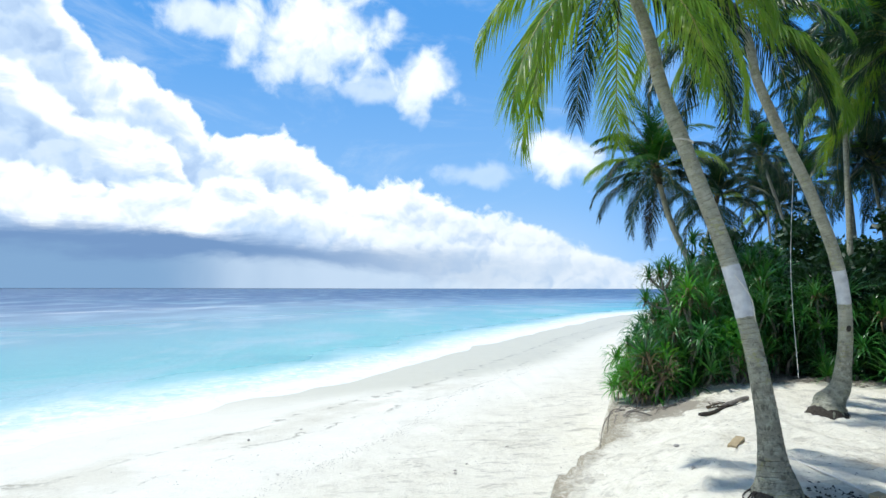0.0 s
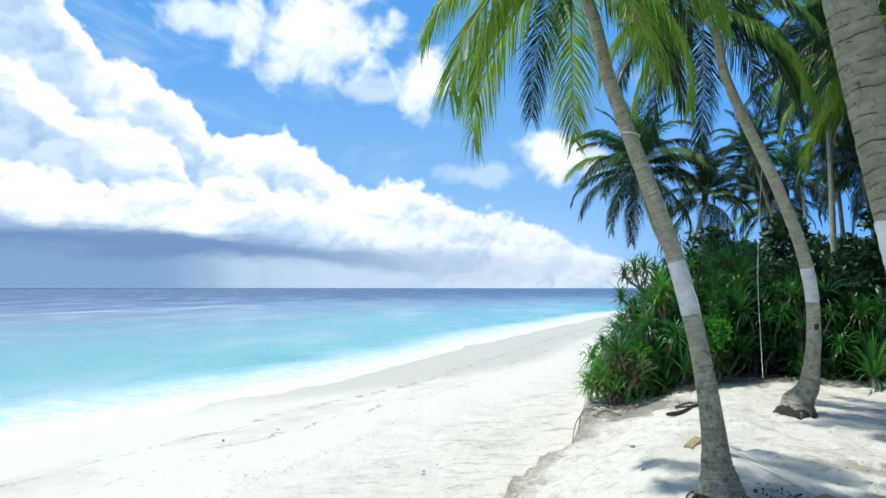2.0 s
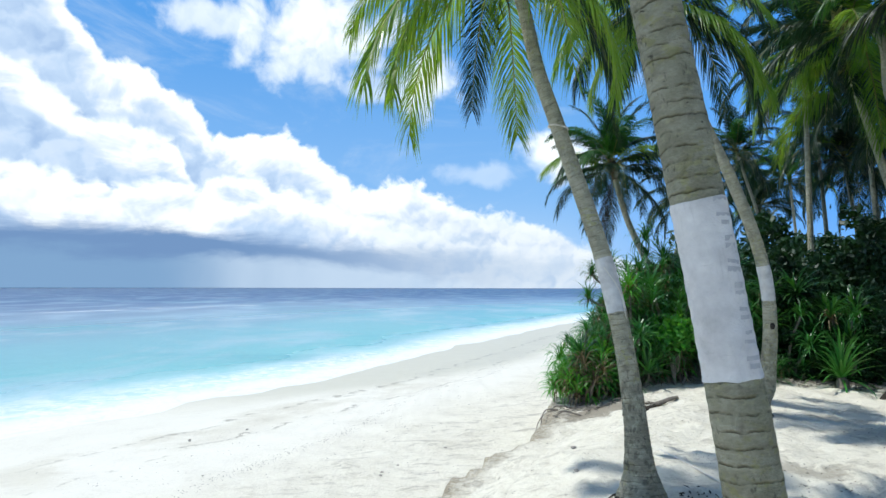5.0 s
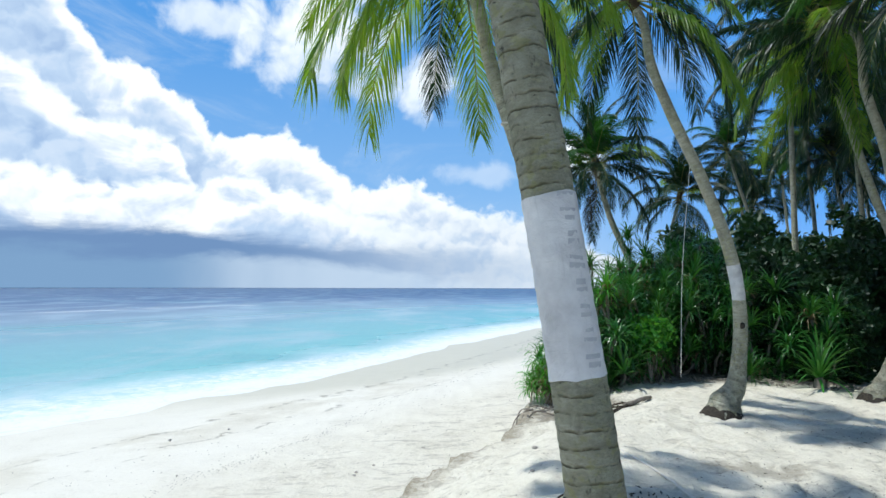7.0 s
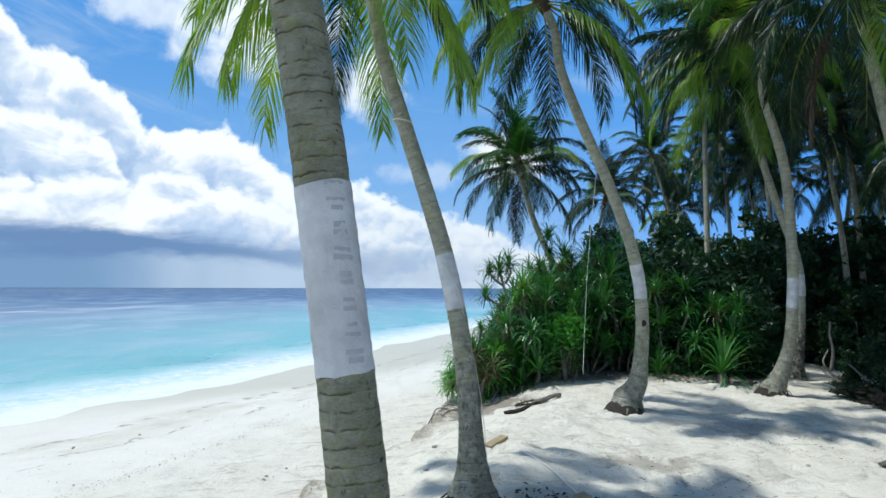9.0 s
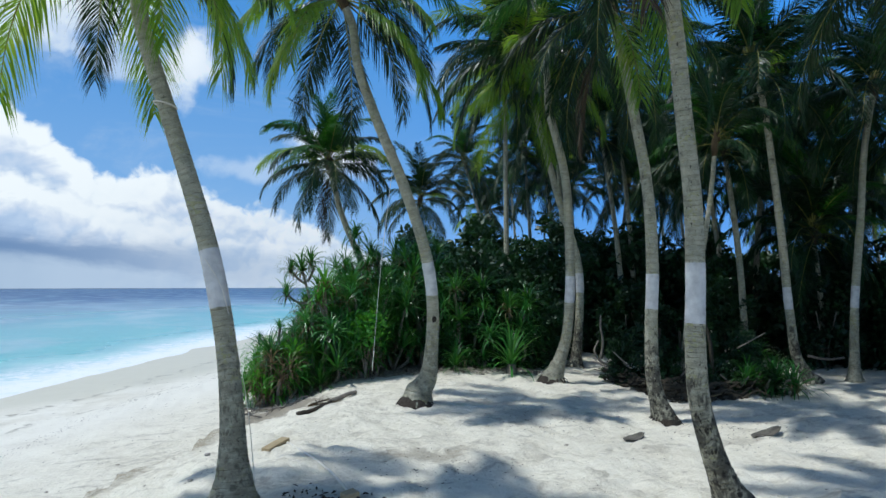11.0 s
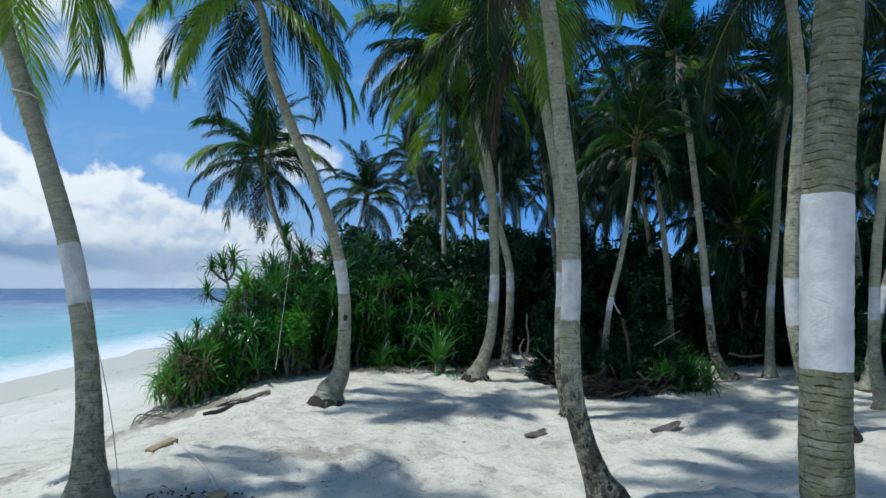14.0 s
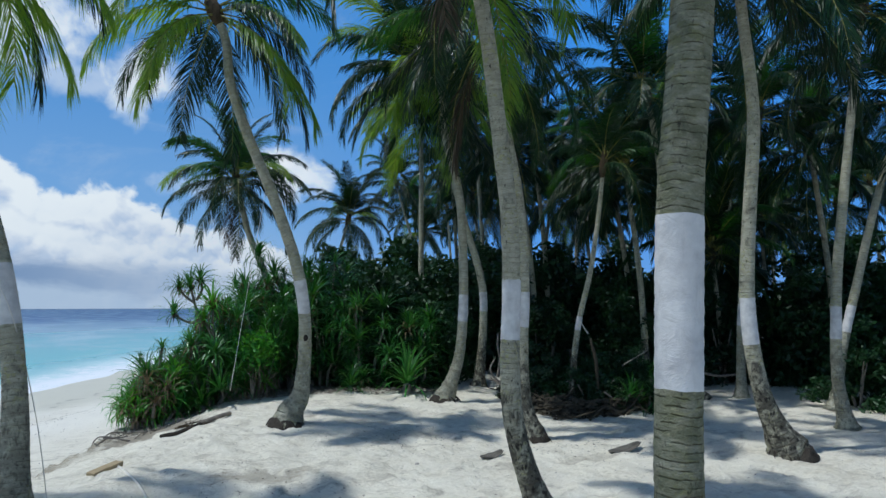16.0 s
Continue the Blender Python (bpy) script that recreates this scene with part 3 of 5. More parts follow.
def lump_mesh(name, mat, size, seed, level=2, rough=0.35):
    bm = bmesh.new()
    bmesh.ops.create_icosphere(bm, subdivisions=level, radius=1.0)
    for v in bm.verts:
        k = 1 + rough * noise.noise(v.co * 1.4 + Vector((seed * 3.1, seed, 0))) + 0.4 * rough * noise.noise(v.co * 4 + Vector((seed, 0, 5)))
        v.co = Vector((v.co.x * size[0], v.co.y * size[1], v.co.z * size[2])) * k
    me = bpy.data.meshes.new(name)
    bm.to_mesh(me)
    bm.free()
    me.materials.append(mat)
    me.polygons.foreach_set("use_smooth", np.full(len(me.polygons), True))
    return me


# ---- ground and sea ----
SEA = -3.08
SHORE = np.array([(-320, -420), (-62, -70), (-36, -16), (-25, 6), (-15.0, 24.0), (-11.2, 30.8), (-5.6, 40.0), (2.4, 59.0), (8.2, 73), (15, 87), (36.5, 132), (64, 170),
                  (126, 212), (420, 308), (1500, 520), (4300, 900)], float)
DUNE = np.array([(-1.5, -60), (-0.8, -6), (0.6, 3), (1.9, 8.0), (2.25, 10.0), (2.4, 11.0), (2.75, 11.9), (3.2, 12.75), (3.9, 13.9), (4.65, 15.2), (5.1, 16.6), (5.3, 18), (6.2, 21),
                 (8.5, 27), (13, 36), (20, 50), (42, 96), (84, 154), (180, 205), (600, 280), (4300, 720)], float)


def off_line(x, y, line):
    """Distance from a line across the land, positive to its right."""
    x, y = np.asarray(x, float), np.asarray(y, float)
    best, side = np.full(x.shape, 1e9), np.zeros(x.shape)
    for (ax, ay), (bx, by) in zip(line[:-1], line[1:]):
        dx, dy = bx - ax, by - ay
        t = np.clip(((x - ax) * dx + (y - ay) * dy) / (dx * dx + dy * dy), 0, 1)
        d = np.hypot(x - ax - t * dx, y - ay - t * dy)
        s = np.sign((x - ax) * dy - (y - ay) * dx)
        near = d < best
        best, side = np.where(near, d, best), np.where(near, s, side)
    return best * side


def smooth(a, b, v):
    t = np.clip((v - a) / (b - a), 0, 1)
    return t * t * (3 - 2 * t)


def waves(x, y, seed, octaves, size):
    """Cheap rolling unevenness."""
    rng = np.random.RandomState(seed)
    out = np.zeros(np.shape(x))
    for k in range(octaves):
        a, ph, f = rng.uniform(0, 6.28), rng.uniform(0, 6.28, 2), (2.1 ** (k / 2)) / size
        u, v = x * math.cos(a) + y * math.sin(a), -x * math.sin(a) + y * math.cos(a)
        out += np.sin(u * f * 6.28 + ph[0] + 1.5 * np.sin(v * f * 3.1)) * np.sin(v * f * 5.1 + ph[1]) * 0.75 ** k
    return out


def ground_height(x, y):
    x, y = np.asarray(x, float), np.asarray(y, float)
    s, e = off_line(x, y, SHORE), off_line(x, y, DUNE)
    e = e + (0.12 * waves(x, y, 5, 4, 2.6) + 0.05 * waves(x, y, 6, 5, 0.7)) * np.exp(-np.abs(e) / 3)
    s = s + 0.55 * waves(x, y, 21, 4, 13.0) * np.exp(-np.abs(s) / 7)
    beach = np.interp(s, [-400, -60, -8, 0, 6, 19.6, 23.5, 30], [-9, -6.2, -3.75, SEA, -2.72, -2.05, -1.4, -1.2])
    beach = beach + 0.025 * waves(x, y, 3, 5, 3.5) * smooth(2, 8, s)
    top = -0.58 + 0.62 * smooth(0.0, 3.4 - 0.9 * smooth(15, 11, y), e) - 0.39 * smooth(-4.0, 6.5, x - 0.8 * y)
    top = top + (0.034 * waves(x, y, 8, 6, 1.7) + 0.018 * waves(x, y, 11, 6, 0.5)) * np.exp(-np.hypot(x - 8, y - 12) / 40)
    return beach + (top - beach) * smooth(-0.46, 0.1, e)


def axis_values(lo, a, b, hi, fine, grow=1.13):
    mid = np.arange(a, b, fine)
    up, dn, step = [b], [a], fine
    while up[-1] < hi:
        step *= grow
        up.append(min(up[-1] + step, hi))
    step = fine
    while dn[-1] > lo:
        step *= grow
        dn.append(max(dn[-1] - step, lo))
    return np.r_[dn[:0:-1], mid, up]


def sheet(name, xs, ys, zfun, mat, attribute, values):
    gx, gy = np.meshgrid(xs, ys)
    gz = zfun(gx, gy)
    nx, ny = len(xs), len(ys)
    me = bpy.data.meshes.new(name)
    me.vertices.add(nx * ny)
    me.vertices.foreach_set("co", np.stack([gx, gy, gz], -1).astype(np.float32).ravel())
    i = (np.arange(ny - 1)[:, None] * nx + np.arange(nx - 1)[None]).ravel()
    quads = np.stack([i, i + 1, i + nx + 1, i + nx], 1)
    me.loops.add(quads.size)
    me.loops.foreach_set("vertex_index", quads.ravel().astype(np.int32))
    me.polygons.add(len(quads))
    me.polygons.foreach_set("loop_start", (np.arange(len(quads)) * 4).astype(np.int32))
    me.polygons.foreach_set("use_smooth", np.full(len(quads), True))
    me.materials.append(mat)
    me.update(calc_edges=True)
    at = me.attributes.new(attribute, 'FLOAT', 'POINT')
    at.data.foreach_set("value", values(gx, gy).astype(np.float32).ravel())
    return new(name, me)


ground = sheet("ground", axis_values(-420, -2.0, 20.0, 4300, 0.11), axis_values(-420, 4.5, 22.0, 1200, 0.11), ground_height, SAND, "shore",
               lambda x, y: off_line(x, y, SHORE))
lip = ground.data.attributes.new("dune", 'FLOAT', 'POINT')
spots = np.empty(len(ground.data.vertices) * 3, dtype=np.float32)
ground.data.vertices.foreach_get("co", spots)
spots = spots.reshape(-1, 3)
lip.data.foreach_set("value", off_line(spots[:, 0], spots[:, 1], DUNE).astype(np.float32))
tagged(ground, "white coral sand beach with a low trampled dune", "beach", kind="structure")
sea = sheet("water", axis_values(-4300, -30, 30, 4300, 0.8, 1.06), axis_values(-500, 14, 100, 4300, 0.8, 1.06), lambda x, y: np.full(x.shape, SEA), WATER, "offshore",
            lambda x, y: -off_line(x, y, SHORE))
tagged(sea, "turquoise lagoon darkening to deep blue at the horizon, with white surf", "sea", kind="structure")

# ---- clouds far out over the sea ----
RIDGE = [(-36.9, 26.7), (-34.6, 25.1), (-32.0, 22.2), (-29.7, 18.7), (-26.5, 18.5), (-24.0, 16.1), (-19.8, 13.3), (-15.4, 14.1), (-11.8, 12.0), (-9.7, 10.4), (-5.0, 9.9), (-2.4, 9.4), (0.8, 7.6), (4.5, 7.2), (9.2, 5.7), (13.2, 3.8), (16.2, 2.4), (25.3, 1.4), (35.7, 0.9)]
PUFFS = [(-12.4, 22.4, 8.6, 4.4, 1.0), (-21.5, 22.6, 4.6, 2.0, 0.75), (-2.2, 18.6, 3.4, 3.4, 0.95), (10.6, 11.8, 4.6, 2.5, 1.0), (-6.0, 18.0, 5.0, 1.5, 0.5), (4.0, 10.5, 6.0, 1.2, 0.35)]


def cloud_sheet():
    verts, uvs, faces = [], [], []
    azs, els = np.arange(-88, 89, 4.0), np.arange(-0.4, 44, 3.0)
    for a in azs:
        for e in els:
            ra, re = radians(a), radians(e)
            verts.append((4600 * math.sin(ra) * math.cos(re), 4600 * math.cos(ra) * math.cos(re), 4600 * math.sin(re)))
            uvs.append((a, e))
    n = len(els)
    for i in range(len(azs) - 1):
        for j in range(n - 1):
            faces.append((i * n + j, i * n + j + 1, (i + 1) * n + j + 1, (i + 1) * n + j))
    ob = new("backdrop", make_mesh("backdrop", verts, faces, [cloud_material(RIDGE, PUFFS)], uvs=uvs))
    ob.location = (3.2, 0.3, 2.8)
    return tagged(ob, "bank of white cumulus over a distant rain belt", "clouds", kind="structure")


cloud_sheet()


# ---- palm fronds ----
def frond_mesh(name, rise, fall, length, seed, leaf_mat, leaflets=112, reach=0.98, hang=0.5, ragged=0.0, stalk=None):
    """One feather leaf: a curved stalk leaving at the angle rise, bent down to fall, with leaflets on both sides."""
    rng = np.random.RandomState(seed)
    n = 18
    s = np.linspace(0, 1, n)
    ang = np.radians(rise + (fall - rise) * s ** 1.25)
    side_bend = rng.uniform(-0.25, 0.25)
    d = np.stack([np.cos(ang), side_bend * s * np.cos(ang), np.sin(ang)], 1)
    d /= np.linalg.norm(d, axis=1)[:, None]
    spine = np.vstack([[0, 0, 0], np.cumsum(d[:-1] * length / (n - 1), axis=0)])
    v, f, _ = tube(spine, np.interp(s, [0, 0.08, 1], [0.045, 0.024, 0.004]), 5)
    verts, faces, index = list(v), list(f), [1] * len(f)
    down = np.array([0, 0, -1.0])
    for side in (-1, 1):
        for k in range(leaflets):
            q = 0.13 + 0.87 * (k + rng.uniform(-0.3, 0.3)) / (leaflets - 1)
            q = min(max(q, 0.1), 0.995)
            if rng.rand() < ragged:
                continue
            i = min(int(q * (n - 1)), n - 2)
            fr = q * (n - 1) - i
            p0 = spine[i] * (1 - fr) + spine[i + 1] * fr
            t = d[i]
            across = np.cross(t, np.array([0, 0, 1.0]))
            if np.linalg.norm(across) < 0.15:
                across = np.array([0, 1.0, 0])
            across /= np.linalg.norm(across)
            lift = np.cross(across, t)
            fwd = 0.62 + 0.85 * q + rng.normal(0, 0.13)
            way = side * across * 1.0 + t * fwd + lift * (rng.uniform(0.0, 0.35) + 0.12 * math.sin(9 * q + seed))
            way /= np.linalg.norm(way)
            ln = reach * (0.42 + 0.58 * math.sin(math.pi * min(1, 0.18 + 0.82 * q) ** 0.9)) * rng.uniform(0.72, 1.12) / (1 + 0.25 * max(0.0, hang - 0.5))
            sag = hang * rng.uniform(0.6, 1.35)
            w = 0.022 * rng.uniform(0.7, 1.25)
            wide = t * 0.9 + lift * rng.uniform(-0.5, 0.5)
            wide /= np.linalg.norm(wide)
            base = len(verts)
            for g, wk in ((0.0, 0.55), (0.35, 1.0), (0.7, 0.75)):
                c = p0 + way * ln * g * (1 - 0.28 * sag * g) + down * ln * sag * g * g
                verts += [c - wide * w * wk, c + wide * w * wk]
            verts.append(p0 + way * ln * (1 - 0.3 * sag) + down * ln * sag)
            faces += [(base, base + 1, base + 3, base + 2), (base + 2, base + 3, base + 5, base + 4), (base + 4, base + 5, base + 6)]
            index += [0, 0, 0]
    return make_mesh(name, verts, faces, [leaf_mat, stalk or RACHIS], index, smooth=False)


FROND_KINDS = {}
for kind_name, rise, fall, hang in (("young", 82, 30, 0.25), ("arching", 58, -28, 0.42), ("level", 30, -60, 0.5), ("low", 2, -80, 0.62), ("old", -32, -87, 0.62)):
    FROND_KINDS[kind_name] = [frond_mesh("frond_" + kind_name, rise + 6 * k, fall - 5 * k, 3.9, 10 * k + len(kind_name), FROND_SHADED if kind_name in ("low", "old") else FROND, hang=hang) for k in range(3)]
for kind_name, rise, fall, hang in (("arching", 58, -28, 0.42), ("level", 30, -60, 0.5), ("low", 2, -80, 0.62), ("old", -32, -87, 0.62)):
    FROND_KINDS["yellow " + kind_name] = [frond_mesh("frond_yellowing", rise + 6 * k, fall - 5 * k, 3.9, 40 + 10 * k + len(kind_name), FROND_YELLOW, reach=1.08, hang=hang) for k in range(2)]
# copies of the upper fronds in the shaded leaf, for the grove's dark crowns
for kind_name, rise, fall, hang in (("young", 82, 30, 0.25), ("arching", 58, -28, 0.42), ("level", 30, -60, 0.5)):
    FROND_KINDS["deep " + kind_name] = [frond_mesh("frond_shaded", rise + 6 * k, fall - 5 * k, 3.9, 90 + 10 * k + len(kind_name), FROND_SHADED, hang=hang) for k in range(2)]
FROND_KINDS["dead"] = [frond_mesh("frond_dead", -58 - 8 * k, -88, 3.0, 71 + k, FROND_DRY, hang=0.75, ragged=0.3, stalk=FIBRE) for k in range(2)]

CROWNS = {  # number of fronds of each age
    "full": (("young", 5), ("arching", 8), ("level", 6), ("low", 6), ("old", 4)),
    "hanging": (("young", 2), ("arching", 4), ("level", 5), ("low", 7), ("old", 5), ("dead", 1)),
    "dry": (("young", 2), ("arching", 5), ("level", 6), ("low", 5), ("old", 6), ("dead", 1)),
    "high": (("young", 3), ("arching", 5), ("level", 3)),
    "round": (("young", 7), ("arching", 11), ("level", 10), ("low", 8), ("old", 4), ("dead", 1)),
    "small": (("young", 2), ("arching", 5), ("level", 4), ("low", 2)),
}

# bearing and age of each frond on the two leaning palms whose crowns hang into the open
LEANING = {
    1: ((178, "yellow low"), (204, "yellow old"), (152, "yellow old"), (100, "old"), (0, "yellow low"), (-22, "yellow low"), (24, "low"), (-58, "yellow old"),
        (236, "yellow low"), (-34, "yellow level"), (80, "young"),
        (168, "yellow old"), (222, "yellow old"), (12, "yellow old"), (-10, "old"), (322, "yellow old"), (78, "yellow old")),
    2: ((2, "low"), (-12, "yellow old"), (176, "yellow old"), (192, "yellow low"), (30, "level"), (-45, "yellow old"), (228, "yellow old"), (312, "low"), (92, "low"),
        (132, "low"), (62, "old"), (-24, "level"), (205, "level"), (15, "arching"), (225, "arching"), (75, "young"),
        (160, "old"), (212, "yellow low"), (325, "yellow low"), (20, "old"), (340, "old"), (110, "old")),
}

# ---- palms: centreline from base to top, radius, painted band from height to height, crown ----
PALMS = []


def plan_palm(line, radius, band, crown):
    PALMS.append((line, radius, band, crown))


def plan_far_palm(base_x, base_y, top_x, top_y, height):
    """A palm deep in the grove: it leaves the ground at an angle and then rises more steeply."""
    plan_palm([(base_x, base_y, -0.35), (base_x * 0.8 + top_x * 0.2, base_y * 0.8 + top_y * 0.2, height * 0.45 - 0.2), (top_x, top_y, height)], 0.12, None, 'full')


plan_palm([(3.89, 3.15, 0.00), (3.73, 3.11, 1.89), (3.61, 3.18, 2.80), (3.42, 3.26, 4.06), (2.24, 3.36, 10.92)], 0.117, (2.39, 3.225), 'high')
plan_palm([(4.92, 8.51, 0.00), (4.92, 8.58, 0.42), (4.91, 8.67, 0.98), (4.86, 8.78, 1.68), (4.75, 8.89, 2.45), (4.59, 8.99, 3.22), (4.31, 9.11, 4.20), (4.03, 9.22, 5.11), (3.75, 9.31, 6.02), (3.55, 9.39, 7.00), (3.18, 9.59, 8.26)], 0.125, (2.43, 3.24), 'hanging')
plan_palm([(9.13, 14.17, -0.03), (9.24, 14.20, 0.28), (9.42, 14.17, 0.56), (9.49, 14.07, 1.19), (9.50, 13.97, 1.96), (9.46, 13.92, 2.52), (9.31, 13.86, 3.36), (8.74, 13.84, 5.04), (8.05, 13.94, 6.72), (7.70, 14.07, 7.84), (7.60, 14.23, 8.82), (7.35, 14.49, 9.59)], 0.133, (2.5, 3.31), 'hanging')
plan_palm([(11.42, 7.09, -0.14), (11.09, 7.13, 0.42), (10.92, 7.18, 1.12), (10.90, 7.21, 1.96), (10.94, 7.22, 2.80), (10.91, 7.20, 3.92), (10.71, 7.12, 5.18), (10.44, 6.98, 6.58), (9.87, 7.00, 8.82)], 0.13, (2.19, 3.05), 'hanging')
plan_palm([(14.28, 11.84, -0.35), (14.10, 11.93, 0.48), (14.06, 11.94, 1.75), (14.11, 11.93, 2.79), (14.07, 11.94, 4.76), (13.75, 12.07, 7.03), (13.47, 12.19, 8.65), (13.37, 12.32, 9.38)], 0.138, (2.17, 3.02), 'dry')
plan_palm([(14.29, 16.74, 0.07), (14.67, 16.59, 0.95), (14.84, 16.52, 2.48), (14.85, 16.51, 4.03), (14.73, 16.58, 6.29), (14.34, 16.73, 8.06), (14.03, 16.86, 9.84), (13.65, 17.08, 10.08)], 0.142, (2.2, 3.05), 'full')
plan_palm([(17.00, 19.63, 0.24), (17.16, 19.56, 1.61), (17.18, 19.56, 3.26), (16.52, 19.82, 5.95), (15.68, 20.44, 10.22)], 0.14, (2.4, 3.2), 'full')
plan_palm([(22.51, 14.59, -0.53), (22.12, 14.76, 0.28), (21.88, 14.85, 1.90), (21.77, 14.90, 3.72), (21.55, 14.99, 6.50), (21.31, 15.09, 8.75), (21.14, 15.19, 9.80)], 0.125, (1.95, 2.75), 'full')
plan_palm([(18.16, 8.36, -0.28), (17.79, 8.53, 0.50), (17.51, 8.63, 1.86), (17.47, 8.65, 2.77), (17.60, 8.61, 4.49), (17.79, 8.53, 6.85), (17.68, 8.57, 8.64), (17.50, 8.54, 10.08)], 0.145, (1.85, 2.85), 'full')
plan_palm([(9.04, 2.21, -0.14), (8.98, 2.26, 1.89), (8.99, 2.25, 2.24), (9.01, 2.24, 2.80), (9.03, 2.22, 3.36), (9.09, 2.19, 3.99), (9.45, 1.96, 11.20)], 0.122, (2.2, 3.17), 'high')
plan_palm([(24.07, 14.39, 0.77), (24.16, 14.35, 2.06), (24.43, 14.24, 4.68), (24.71, 14.13, 7.52), (25.06, 14.00, 9.24)], 0.12, (2.0, 2.8), 'full')
plan_palm([(21.85, 9.53, -0.28), (21.71, 9.60, 0.74), (21.76, 9.59, 2.39), (22.20, 9.38, 6.12), (22.58, 9.20, 8.79), (22.82, 9.10, 10.36)], 0.12, (1.75, 2.65), 'full')
plan_palm([(24.36, 11.48, -0.28), (24.78, 11.30, 1.78), (25.13, 11.13, 3.11), (25.63, 10.91, 4.96), (26.88, 10.36, 8.96)], 0.12, (1.8, 2.75), 'full')
plan_palm([(17.50, 14.84, -0.14), (17.81, 14.74, 2.23), (18.14, 14.60, 3.64), (18.37, 14.50, 5.00), (18.62, 14.42, 7.00)], 0.085, (1.9, 2.4), 'small')
plan_palm([(11.58, 24.21, 0.70), (10.26, 24.43, 3.74), (9.48, 24.57, 5.67), (9.04, 24.65, 7.50)], 0.14, None, 'round')
plan_far_palm(29.34, 47.22, 28.78, 47.32, 11.09)
plan_far_palm(27.38, 50.41, 27.93, 50.32, 9.32)
plan_far_palm(27.73, 50.70, 27.03, 50.69, 11.68)
plan_far_palm(23.49, 39.74, 21.42, 40.11, 11.47)
plan_far_palm(15.98, 38.23, 17.36, 37.98, 8.32)
plan_far_palm(22.12, 23.56, 21.35, 23.88, 9.65)
plan_far_palm(26.22, 29.43, 26.87, 29.16, 8.43)
plan_far_palm(25.26, 20.73, 24.61, 21.00, 7.78)
plan_far_palm(31.09, 21.31, 31.74, 21.04, 9.41)
plan_far_palm(30.12, 15.01, 29.61, 15.25, 8.81)
plan_far_palm(23.24, 24.14, 22.55, 24.26, 10.67)
plan_far_palm(25.09, 33.76, 24.26, 33.91, 9.80)
plan_far_palm(23.44, 18.06, 22.93, 18.30, 7.91)
plan_far_palm(23.19, 33.73, 22.81, 33.89, 11.03)
plan_far_palm(28.89, 37.42, 28.38, 37.63, 9.81)
plan_far_palm(30.69, 32.11, 31.21, 31.89, 11.68)
plan_far_palm(34.96, 33.36, 34.44, 33.57, 8.78)
plan_far_palm(38.73, 30.26, 38.35, 30.42, 9.69)
plan_far_palm(37.23, 27.85, 37.62, 27.69, 7.45)
plan_far_palm(42.92, 27.00, 42.53, 27.16, 8.33)
plan_far_palm(41.75, 25.08, 41.37, 25.26, 7.10)
plan_far_palm(42.14, 21.83, 41.76, 22.01, 8.40)
plan_far_palm(42.40, 20.11, 42.01, 20.29, 9.24)
plan_far_palm(32.60, 29.58, 32.05, 29.68, 12.43)
plan_far_palm(33.38, 33.71, 32.97, 33.78, 9.72)


